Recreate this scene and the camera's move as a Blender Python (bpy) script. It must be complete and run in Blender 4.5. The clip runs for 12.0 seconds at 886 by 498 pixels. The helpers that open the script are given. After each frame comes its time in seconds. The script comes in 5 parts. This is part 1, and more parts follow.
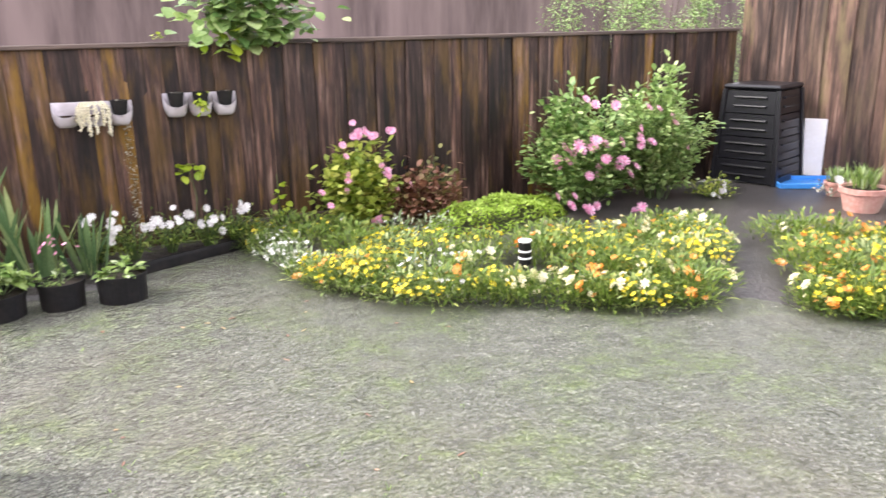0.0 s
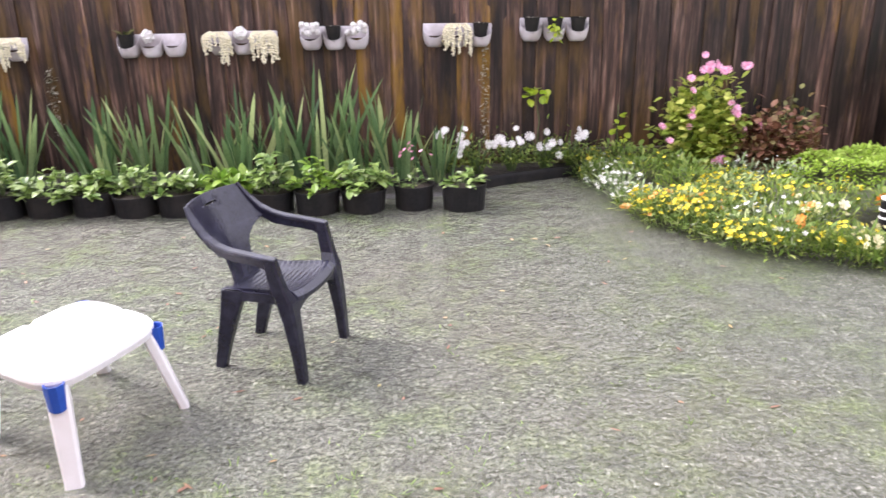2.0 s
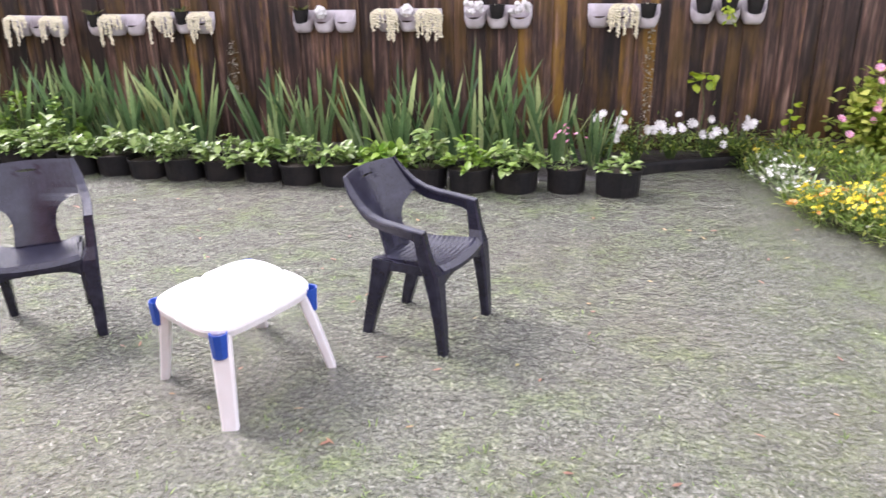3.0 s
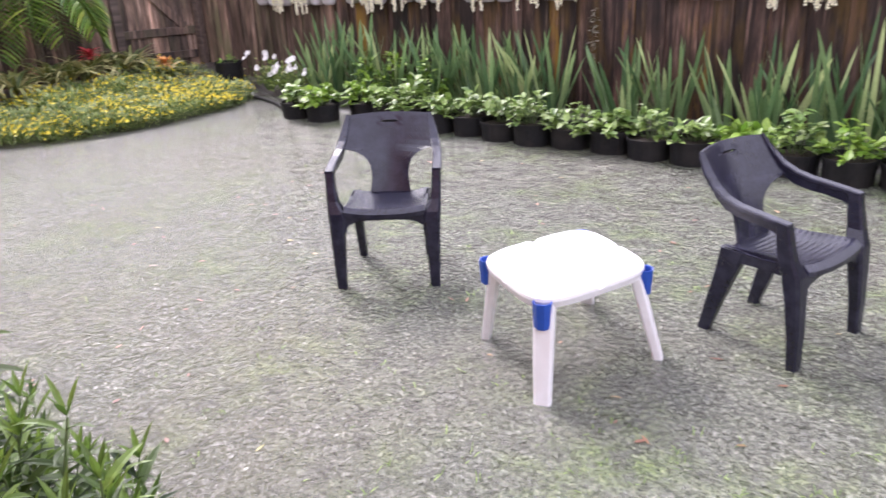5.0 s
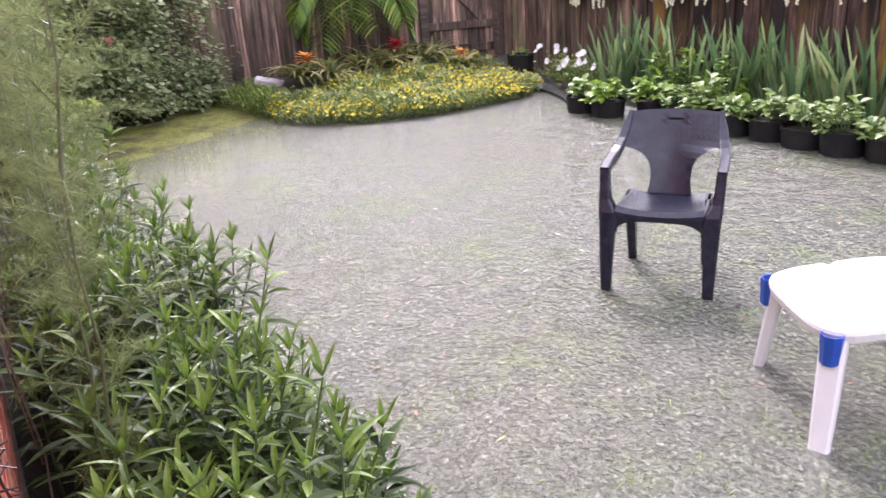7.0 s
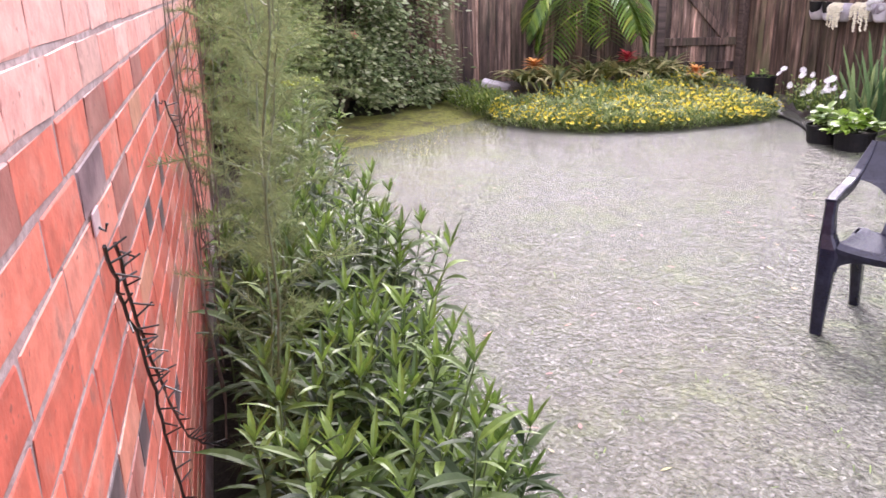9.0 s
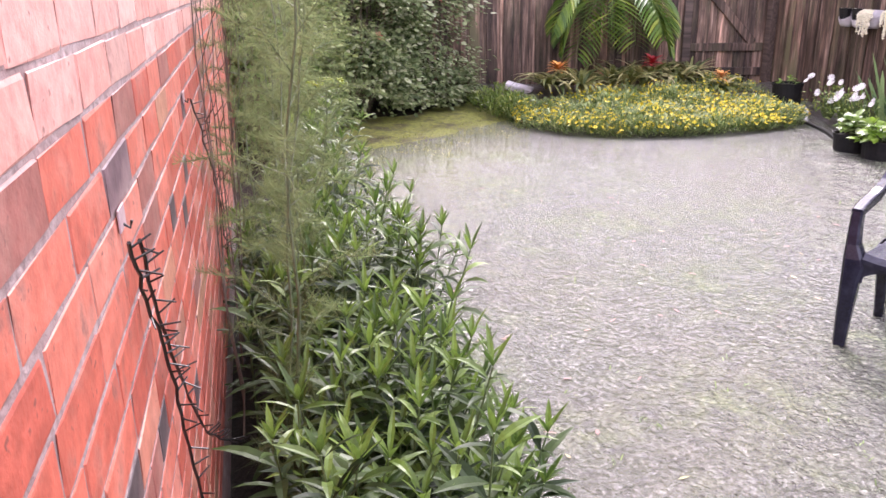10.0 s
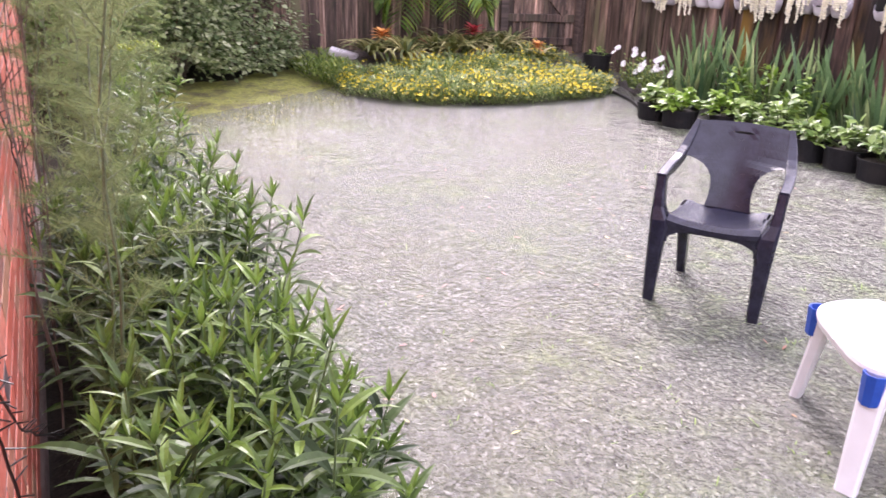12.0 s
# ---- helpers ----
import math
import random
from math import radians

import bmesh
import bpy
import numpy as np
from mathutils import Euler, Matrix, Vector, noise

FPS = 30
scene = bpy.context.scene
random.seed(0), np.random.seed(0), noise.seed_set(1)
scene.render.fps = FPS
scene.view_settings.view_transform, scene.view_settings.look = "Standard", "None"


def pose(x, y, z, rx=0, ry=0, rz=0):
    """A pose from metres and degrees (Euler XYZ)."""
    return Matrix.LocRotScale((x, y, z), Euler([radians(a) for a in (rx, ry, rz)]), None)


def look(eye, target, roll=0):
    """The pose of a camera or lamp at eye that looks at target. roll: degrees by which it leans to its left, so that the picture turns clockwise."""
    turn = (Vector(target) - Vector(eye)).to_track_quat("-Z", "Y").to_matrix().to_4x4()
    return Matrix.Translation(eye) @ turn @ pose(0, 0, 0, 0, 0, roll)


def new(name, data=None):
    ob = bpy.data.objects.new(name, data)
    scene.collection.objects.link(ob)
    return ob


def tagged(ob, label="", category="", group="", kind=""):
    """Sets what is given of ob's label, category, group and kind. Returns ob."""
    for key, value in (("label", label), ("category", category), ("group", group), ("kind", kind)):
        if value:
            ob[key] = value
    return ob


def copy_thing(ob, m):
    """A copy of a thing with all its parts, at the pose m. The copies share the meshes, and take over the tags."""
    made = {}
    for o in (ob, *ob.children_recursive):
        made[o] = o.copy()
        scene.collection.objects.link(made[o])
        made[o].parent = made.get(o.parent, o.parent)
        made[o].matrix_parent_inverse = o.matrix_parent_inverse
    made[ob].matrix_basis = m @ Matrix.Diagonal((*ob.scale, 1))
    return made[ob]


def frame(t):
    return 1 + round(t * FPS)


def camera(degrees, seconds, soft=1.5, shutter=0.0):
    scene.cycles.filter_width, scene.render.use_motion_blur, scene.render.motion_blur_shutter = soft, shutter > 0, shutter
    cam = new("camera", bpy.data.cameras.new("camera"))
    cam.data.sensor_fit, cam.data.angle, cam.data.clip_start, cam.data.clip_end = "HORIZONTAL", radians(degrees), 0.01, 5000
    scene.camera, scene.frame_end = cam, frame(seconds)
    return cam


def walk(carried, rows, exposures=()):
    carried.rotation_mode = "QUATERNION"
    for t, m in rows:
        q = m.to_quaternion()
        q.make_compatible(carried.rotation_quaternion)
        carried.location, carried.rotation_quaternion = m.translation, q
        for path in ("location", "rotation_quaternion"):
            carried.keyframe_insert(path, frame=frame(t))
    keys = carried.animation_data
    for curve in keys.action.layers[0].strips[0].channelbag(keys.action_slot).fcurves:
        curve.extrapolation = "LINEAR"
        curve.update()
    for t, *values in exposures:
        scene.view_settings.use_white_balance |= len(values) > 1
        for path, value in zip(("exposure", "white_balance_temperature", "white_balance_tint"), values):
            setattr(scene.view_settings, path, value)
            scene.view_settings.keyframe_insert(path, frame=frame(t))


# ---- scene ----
cam = camera(59.27, 12.0, 1.5, 0.3)
PATH = [
    (0, look((0.112, -0.121, 1.732), (0.912, 1.629, 1.185), -1.19)),
    (0.5, look((0.079, -0.133, 1.685), (0.674, 1.692, 1.123), -0.96)),
    (1, look((0.096, -0.143, 1.658), (0.458, 1.730, 1.057), -1.25)),
    (1.5, look((0.083, -0.169, 1.663), (0.248, 1.717, 1.019), -1.06)),
    (2, look((0.083, -0.195, 1.668), (0.074, 1.686, 0.991), -1.11)),
    (2.5, look((0.093, -0.216, 1.677), (-0.106, 1.646, 0.975), -1.12)),
    (4.5, look((0.032, -0.099, 1.602), (-0.902, 1.507, 0.862), -2.02)),
    (5, look((-0.021, -0.021, 1.566), (-1.157, 1.450, 0.826), -2.83)),
    (5.5, look((-0.031, 0.015, 1.555), (-1.368, 1.303, 0.811), -3.47)),
    (6, look((-0.049, 0.022, 1.546), (-1.504, 1.172, 0.795), -4.29)),
    (6.5, look((-0.072, 0.027, 1.542), (-1.596, 1.094, 0.808), -4.51)),
    (8.5, look((-0.041, 0.134, 1.480), (-1.836, 0.720, 0.821), -1.87)),
    (9, look((-0.048, 0.131, 1.478), (-1.873, 0.619, 0.822), -1.80)),
    (9.5, look((-0.057, 0.128, 1.478), (-1.900, 0.557, 0.829), -1.70)),
    (10, look((-0.049, 0.130, 1.480), (-1.888, 0.569, 0.829), -1.14)),
    (10.5, look((-0.046, 0.132, 1.480), (-1.861, 0.649, 0.818), -0.23)),
    (11, look((-0.051, 0.133, 1.480), (-1.830, 0.747, 0.801), 0.61)),
    (11.5, look((-0.050, 0.129, 1.483), (-1.778, 0.847, 0.775), 1.40)),
    (12, look((-0.063, 0.117, 1.486), (-1.726, 0.958, 0.758), 1.70)),
]
walk(cam, PATH, exposures=[(0.0, 1.85, 6700, 13), (2.5, 1.70, 6550, 17), (5.0, 1.57, 6380, 20), (8.5, 1.70, 6380, 26), (12.0, 1.82, 6420, 29)])

# ---- light: overcast, rain ----
world = bpy.data.worlds.new("overcast_sky")
scene.world = world
world.use_nodes = True
wn = world.node_tree
sky = wn.nodes.new("ShaderNodeTexSky")
sky.sky_type = "NISHITA"
sky.sun_disc = False
sky.sun_elevation = radians(40.6)
sky.sun_rotation = radians(293.5)
sky.dust_density = 2.0
sky.air_density = 1.2
grey = wn.nodes.new("ShaderNodeHueSaturation")
grey.inputs["Saturation"].default_value = 0.35
wn.links.new(sky.outputs[0], grey.inputs["Color"])
bg = wn.nodes["Background"]
cloud = wn.nodes.new("ShaderNodeMix")
cloud.data_type = "RGBA"
cloud.inputs[0].default_value = 0.7
cloud.inputs[7].default_value = (7.3, 7.3, 8.2, 1.0)
wn.links.new(grey.outputs[0], cloud.inputs[6])
wn.links.new(cloud.outputs[2], bg.inputs[0])
bg.inputs[1].default_value = 0.13
sun = new("sun", bpy.data.lights.new("sun", "SUN"))
sun.data.energy = 1.7
sun.data.angle = radians(25)
sun.data.color = (1.0, 0.97, 0.93)
sun.matrix_world = look((-12.4, 5.4, 11.6), (0, 0, 0))

# ---- materials ----
def rgba(c):
    return (c[0], c[1], c[2], 1.0)


def ramp(nt, fac, stops):
    r = nt.nodes.new("ShaderNodeValToRGB")
    el = r.color_ramp.elements
    while len(el) < len(stops):
        el.new(0.5)
    for e, (p, c) in zip(el, stops):
        e.position, e.color = p, rgba(c)
    nt.links.new(fac, r.inputs[0])
    return r.outputs[0]


def noise_tex(nt, scale, detail=4.0, stretch=(1, 1, 1), rough=0.6, own=False):
    """Noise in object space; own shifts it by each object's random number, so that no two boards or bricks are alike."""
    co = nt.nodes.new("ShaderNodeTexCoord")
    mp = nt.nodes.new("ShaderNodeMapping")
    if own:
        oi = nt.nodes.new("ShaderNodeObjectInfo")
        sh = nt.nodes.new("ShaderNodeVectorMath")
        sh.operation = "SCALE"
        sh.inputs[0].default_value = (91.0, 37.0, 53.0)
        nt.links.new(oi.outputs["Random"], sh.inputs["Scale"])
        nt.links.new(sh.outputs[0], mp.inputs["Location"])
    mp.inputs["Scale"].default_value = stretch
    n = nt.nodes.new("ShaderNodeTexNoise")
    n.inputs["Scale"].default_value, n.inputs["Detail"].default_value, n.inputs["Roughness"].default_value = scale, detail, rough
    nt.links.new(co.outputs["Object"], mp.inputs[0])
    nt.links.new(mp.outputs[0], n.inputs[0])
    return n.outputs["Fac"]


def mixc(nt, fac, a, b, mode="MIX"):
    m = nt.nodes.new("ShaderNodeMix")
    m.data_type, m.blend_type = "RGBA", mode
    for k, v in ((0, fac), (6, a), (7, b)):
        if isinstance(v, (int, float)):
            m.inputs[k].default_value = v
        elif isinstance(v, tuple):
            m.inputs[k].default_value = rgba(v)
        else:
            nt.links.new(v, m.inputs[k])
    return m.outputs[2]


def bump(nt, h, strength, dist=0.01, normal=None):
    b = nt.nodes.new("ShaderNodeBump")
    b.inputs["Strength"].default_value, b.inputs["Distance"].default_value = strength, dist
    nt.links.new(h, b.inputs["Height"])
    if normal:
        nt.links.new(normal, b.inputs["Normal"])
    return b.outputs[0]


def base_mat(name, rough=0.6, spec=0.5, metal=0.0):
    m = bpy.data.materials.new(name)
    m.use_nodes = True
    p = m.node_tree.nodes["Principled BSDF"]
    p.inputs["Roughness"].default_value = rough
    p.inputs["Specular IOR Level"].default_value = spec
    p.inputs["Metallic"].default_value = metal
    return m, m.node_tree, p


def grain_mat(name, c1, c2, scale=20.0, rough=0.6, bumpy=0.2, stretch=(1, 1, 1), big=None, spec=0.5, rnd=0.0, metal=0.0):
    """Two-scale varied surface: fine grain between c1 and c2, broad patches towards big."""
    m, nt, p = base_mat(name, rough, spec, metal)
    f = noise_tex(nt, scale, 6, stretch)
    col = ramp(nt, f, [(0.3, c1), (0.7, c2)])
    if big:
        g = noise_tex(nt, scale * 0.13, 3, stretch)
        g2 = ramp(nt, g, [(0.45, (0, 0, 0)), (0.65, (1, 1, 1))])
        col = mixc(nt, g2, col, big)
    if rnd:
        oi = nt.nodes.new("ShaderNodeObjectInfo")
        v = ramp(nt, oi.outputs["Random"], [(0, (1 - rnd,) * 3), (1, (1 + rnd,) * 3)])
        col = mixc(nt, 1.0, col, v, "MULTIPLY")
    nt.links.new(col, p.inputs["Base Color"])
    if bumpy:
        nt.links.new(bump(nt, f, bumpy), p.inputs["Normal"])
    return m


def leaf_mat(name, c1, c2, rough=0.38, thin=0.25, c3=None, single=False, spec=0.5):
    m, nt, p = base_mat(name, rough, spec)
    gi = nt.nodes.new("ShaderNodeNewGeometry")
    stops = [(0.0, c1), (1.0, c2)] if c3 is None else [(0.0, c1), (0.7, c2), (1.0, c3)]
    if single:
        gi = nt.nodes.new("ShaderNodeObjectInfo")
        col = ramp(nt, gi.outputs["Random"], stops)
    else:
        col = ramp(nt, gi.outputs["Random Per Island"], stops)
    f = noise_tex(nt, 60, 3)
    col = mixc(nt, 1.0, col, ramp(nt, f, [(0.3, (0.8, 0.8, 0.8)), (0.7, (1.15, 1.15, 1.15))]), "MULTIPLY")
    nt.links.new(col, p.inputs["Base Color"])
    nt.links.new(bump(nt, f, 0.15, 0.004), p.inputs["Normal"])
    tr = nt.nodes.new("ShaderNodeBsdfTranslucent")
    nt.links.new(col, tr.inputs["Color"])
    mx = nt.nodes.new("ShaderNodeMixShader")
    mx.inputs[0].default_value = thin
    nt.links.new(p.outputs[0], mx.inputs[1])
    nt.links.new(tr.outputs[0], mx.inputs[2])
    nt.links.new(mx.outputs[0], nt.nodes["Material Output"].inputs[0])
    return m


def water_lawn():
    """Shallow rain water over mown grass: grass under a rippled clear film."""
    m, nt, p = base_mat("flooded_lawn", 0.75, 0.2)
    blades = noise_tex(nt, 47, 6, (1, 1, 1), 0.66)
    blades.node.inputs["Distortion"].default_value = 0.35
    mid = noise_tex(nt, 9, 5, (1, 1, 1), 0.65)
    tufts = noise_tex(nt, 1.9, 5)
    patch = noise_tex(nt, 0.45, 4)
    # lower stops are grass; the palest stop paints white glints of the water
    col = ramp(nt, blades, [(0.30, (0.018, 0.020, 0.013)), (0.46, (0.056, 0.061, 0.041)), (0.58, (0.112, 0.119, 0.090)), (0.70, (0.26, 0.256, 0.22))])
    col2 = ramp(nt, blades, [(0.30, (0.016, 0.028, 0.006)), (0.5, (0.058, 0.084, 0.022)), (0.70, (0.17, 0.21, 0.08))])
    green = mixc(nt, 1.0, ramp(nt, tufts, [(0.45, (0, 0, 0)), (0.64, (1, 1, 1))]), ramp(nt, mid, [(0.36, (0.2, 0.2, 0.2)), (0.58, (1, 1, 1))]), "MULTIPLY")
    col = mixc(nt, green, col, col2)
    col = mixc(nt, ramp(nt, patch, [(0.45, (0, 0, 0)), (0.66, (0.45, 0.45, 0.45))]), col, (0.092, 0.078, 0.056))
    col = mixc(nt, 1.0, col, ramp(nt, mid, [(0.3, (0.62, 0.62, 0.62)), (0.7, (1.38, 1.38, 1.38))]), "MULTIPLY")
    nt.links.new(col, p.inputs["Base Color"])
    p.inputs["Coat Weight"].default_value = 1.0
    p.inputs["Coat IOR"].default_value = 2.0
    p.inputs["Coat Roughness"].default_value = 0.03
    rip = noise_tex(nt, 7, 4, (1, 1, 1), 0.6)
    rip.node.inputs["Distortion"].default_value = 0.8
    chop = noise_tex(nt, 34, 5, (1, 1, 1), 0.58)
    chop.node.inputs["Distortion"].default_value = 0.5
    b1 = bump(nt, rip, 1.0, 0.075)
    b2 = bump(nt, chop, 1.0, 0.036, b1)
    nt.links.new(b2, p.inputs["Coat Normal"])
    nt.links.new(bump(nt, blades, 0.4, 0.012), p.inputs["Normal"])
    return m


def fence_mat(name, dark, mid, pale, lichen):
    m, nt, p = base_mat(name, 0.5, 0.4)
    f = noise_tex(nt, 30, 6, (1, 1, 0.05), 0.65, True)
    col = ramp(nt, f, [(0.34, dark), (0.52, mid), (0.70, pale)])
    big = noise_tex(nt, 2.4, 4, (1, 1, 0.4), 0.6, True)
    col = mixc(nt, ramp(nt, big, [(0.42, (0, 0, 0)), (0.60, (0.85, 0.85, 0.85))]), col, dark)
    st = noise_tex(nt, 22, 6, (1, 1, 0.05), 0.72, True)
    col = mixc(nt, 1.0, col, ramp(nt, st, [(0.34, (0.22, 0.20, 0.20)), (0.48, (0.85, 0.84, 0.83)), (0.62, (1.9, 1.85, 1.8))]), "MULTIPLY")
    oi = nt.nodes.new("ShaderNodeObjectInfo")
    v = ramp(nt, oi.outputs["Random"], [(0, (0.45, 0.43, 0.43)), (0.35, (0.7, 0.68, 0.66)), (0.7, (1.1, 1.05, 1.0)), (1, (1.6, 1.5, 1.42))])
    col = mixc(nt, 1.0, col, v, "MULTIPLY")
    li = noise_tex(nt, 4.0, 6, (1, 1, 0.22), 0.65, True)
    pick = ramp(nt, oi.outputs["Random"], [(0.0, (0.25, 0.25, 0.25)), (0.72, (0.3, 0.3, 0.3)), (0.80, (0.9, 0.9, 0.9))])
    lm = mixc(nt, 1.0, ramp(nt, li, [(0.50, (0, 0, 0)), (0.62, (1, 1, 1))]), pick, "MULTIPLY")
    col = mixc(nt, lm, col, lichen)
    mould = noise_tex(nt, 20, 6, (1, 1, 0.12), 0.75, True)
    col = mixc(nt, ramp(nt, mould, [(0.60, (0, 0, 0)), (0.72, (0.3, 0.3, 0.3))]), col, pale)
    nt.links.new(col, p.inputs["Base Color"])
    nt.links.new(bump(nt, f, 0.6, 0.008), p.inputs["Normal"])
    return m


def brick_mat(name, spread, paler=False):
    m, nt, p = base_mat(name, 0.5, 0.4)
    own = spread == "object"
    if own:
        r = nt.nodes.new("ShaderNodeObjectInfo").outputs["Random"]
    else:
        r = nt.nodes.new("ShaderNodeNewGeometry").outputs["Random Per Island"]
    col = ramp(nt, r, [(0.0, (0.40, 0.085, 0.056)), (0.45, (0.52, 0.125, 0.080)), (0.74, (0.60, 0.21, 0.15)), (0.84, (0.40, 0.20, 0.12)),
                       (0.93, (0.30, 0.10, 0.08)), (1.0, (0.24, 0.11, 0.09))])
    # paler, pinker set of brick tones for the upper courses
    if paler:
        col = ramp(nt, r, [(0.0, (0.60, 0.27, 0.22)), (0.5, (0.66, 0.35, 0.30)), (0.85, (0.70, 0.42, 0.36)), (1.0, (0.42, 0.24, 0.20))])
    f = noise_tex(nt, 35, 6, (1, 1, 1), 0.6, own)
    g = noise_tex(nt, 9, 4, (1, 1, 1), 0.7, own)
    col = mixc(nt, 1.0, col, ramp(nt, f, [(0.3, (0.72, 0.69, 0.69)), (0.7, (1.24, 1.24, 1.24))]), "MULTIPLY")
    col = mixc(nt, ramp(nt, g, [(0.5, (0, 0, 0)), (0.75, (0.35, 0.35, 0.35))]), col, (0.62, 0.40, 0.32))
    sp = noise_tex(nt, 18, 4, (1, 1, 1), 0.7, own)
    col = mixc(nt, ramp(nt, sp, [(0.58, (0, 0, 0)), (0.70, (0.65, 0.65, 0.65))]), col, (0.16, 0.06, 0.05))
    pit = noise_tex(nt, 70, 3, (1, 1, 1), 0.5, own)
    col = mixc(nt, ramp(nt, pit, [(0.66, (0, 0, 0)), (0.72, (0.7, 0.7, 0.7))]), col, (0.09, 0.04, 0.035))
    nt.links.new(col, p.inputs["Base Color"])
    nt.links.new(bump(nt, f, 0.4, 0.006), p.inputs["Normal"])
    return m


M_LAWN = water_lawn()
M_FENCE = fence_mat("weathered_fence_wood", (0.014, 0.009, 0.008), (0.074, 0.042, 0.034), (0.22, 0.155, 0.128), (0.22, 0.12, 0.015))
M_GATE = fence_mat("brown_fence_wood", (0.06, 0.040, 0.031), (0.21, 0.140, 0.110), (0.46, 0.35, 0.29), (0.16, 0.15, 0.08))
M_SIDE = fence_mat("dark_side_fence_wood", (0.035, 0.022, 0.018), (0.11, 0.068, 0.053), (0.21, 0.145, 0.118), (0.16, 0.12, 0.06))
M_RAIL = grain_mat("rail_wood", (0.03, 0.02, 0.016), (0.15, 0.105, 0.085), 25, 0.6, 0.4, (0.06, 1, 1))
M_BRICK = brick_mat("red_brick", "object")
M_BRICK_FAR = brick_mat("red_brick_course", "island")
M_BRICK_PALE = brick_mat("pale_brick", "object", True)
M_BRICK_PALE_FAR = brick_mat("pale_brick_course", "island", True)
M_MORTAR = grain_mat("mortar", (0.18, 0.125, 0.12), (0.43, 0.34, 0.325), 45, 0.85, 0.6, (1, 1, 1), (0.26, 0.17, 0.16))
M_CHAIR = grain_mat("dark_grey_resin", (0.009, 0.009, 0.019), (0.017, 0.017, 0.034), 90, 0.27, 0.06, (1, 1, 1), (0.024, 0.024, 0.044))
M_WHITE = grain_mat("white_plastic", (0.80, 0.79, 0.80), (0.87, 0.86, 0.88), 30, 0.3, 0.03, (1, 1, 1), (0.78, 0.76, 0.76))
M_BLUE = grain_mat("blue_plastic", (0.012, 0.06, 0.36), (0.02, 0.09, 0.46), 30, 0.3, 0.03)
M_TARP = grain_mat("blue_tray_plastic", (0.03, 0.22, 0.62), (0.06, 0.30, 0.75), 30, 0.35, 0.05)
M_POT = grain_mat("black_nursery_plastic", (0.005, 0.005, 0.006), (0.012, 0.0115, 0.0125), 40, 0.6, 0.1, (1, 1, 1), (0.018, 0.016, 0.015), 0.3)
M_PLANTER = grain_mat("pale_grey_planter_plastic", (0.60, 0.56, 0.60), (0.76, 0.72, 0.76), 25, 0.5, 0.08, (1, 1, 1), (0.35, 0.31, 0.31))
M_SOIL = grain_mat("wet_soil", (0.010, 0.008, 0.006), (0.042, 0.031, 0.024), 70, 0.75, 0.8, spec=0.25)
M_MULCH = grain_mat("wet_mulch", (0.014, 0.012, 0.012), (0.11, 0.10, 0.095), 38, 0.3, 0.9, (1, 1, 1), (0.045, 0.04, 0.038))
M_BIN = grain_mat("black_bin_plastic", (0.004, 0.004, 0.006), (0.010, 0.010, 0.014), 40, 0.35, 0.1)
M_TERRA = grain_mat("terracotta", (0.48, 0.22, 0.18), (0.64, 0.37, 0.32), 25, 0.7, 0.2, (1, 1, 1), (0.5, 0.32, 0.26))
M_BURNT = grain_mat("burnt_brick", (0.07, 0.035, 0.04), (0.19, 0.11, 0.12), 22, 0.6, 0.4, (1, 1, 1), (0.30, 0.20, 0.19))
M_DARK_BRICK = grain_mat("dark_header_brick", (0.045, 0.030, 0.032), (0.11, 0.075, 0.075), 24, 0.6, 0.4, (1, 1, 1), (0.16, 0.09, 0.085))
M_WIRE = grain_mat("black_wire", (0.006, 0.006, 0.006), (0.015, 0.015, 0.015), 50, 0.4, 0.0)
M_CLIP = grain_mat("clear_grey_clip", (0.42, 0.30, 0.31), (0.58, 0.42, 0.44), 50, 0.3, 0.0)

# ---- mesh helpers ----
def part(name, mesh, material, parent=None, label="", smooth=False):
    """Links a bmesh, or a (verts, faces) pair, as one mesh object."""
    if isinstance(mesh, bmesh.types.BMesh):
        data = bpy.data.meshes.new(name)
        bmesh.ops.recalc_face_normals(mesh, faces=mesh.faces)
        mesh.to_mesh(data)
        mesh.free()
    elif isinstance(mesh, bpy.types.Mesh):
        data = mesh
    else:
        data = bpy.data.meshes.new(name)
        data.from_pydata(mesh[0], [], mesh[1])
        data.update()
    if not data.materials:
        data.materials.append(material)
    if smooth:
        for q in data.polygons:
            q.use_smooth = True
    ob = new(name, data)
    if parent:
        ob.parent = parent
    if label:
        ob["label"] = label
    if name in ("foliage", "young_foliage", "feathery_foliage", "stalk", "branch", "trailing_foliage", "sprig"):
        ob["kind"] = "stuff"
    return ob


def thing(name, label, category, m=None, group=""):
    ob = new(name)
    ob.empty_display_size = 0.1
    if m is not None:
        ob.matrix_basis = m
    return tagged(ob, label, category, group)


def box(size, at=(0, 0, 0), bevel=0.0, turn=None):
    b = bmesh.new()
    bmesh.ops.create_cube(b, size=1.0)
    bmesh.ops.scale(b, vec=size, verts=b.verts)
    if bevel:
        bmesh.ops.bevel(b, geom=b.edges[:], offset=bevel, segments=1, affect="EDGES")
    if turn is not None:
        bmesh.ops.transform(b, matrix=turn, verts=b.verts)
    bmesh.ops.translate(b, vec=at, verts=b.verts)
    return b


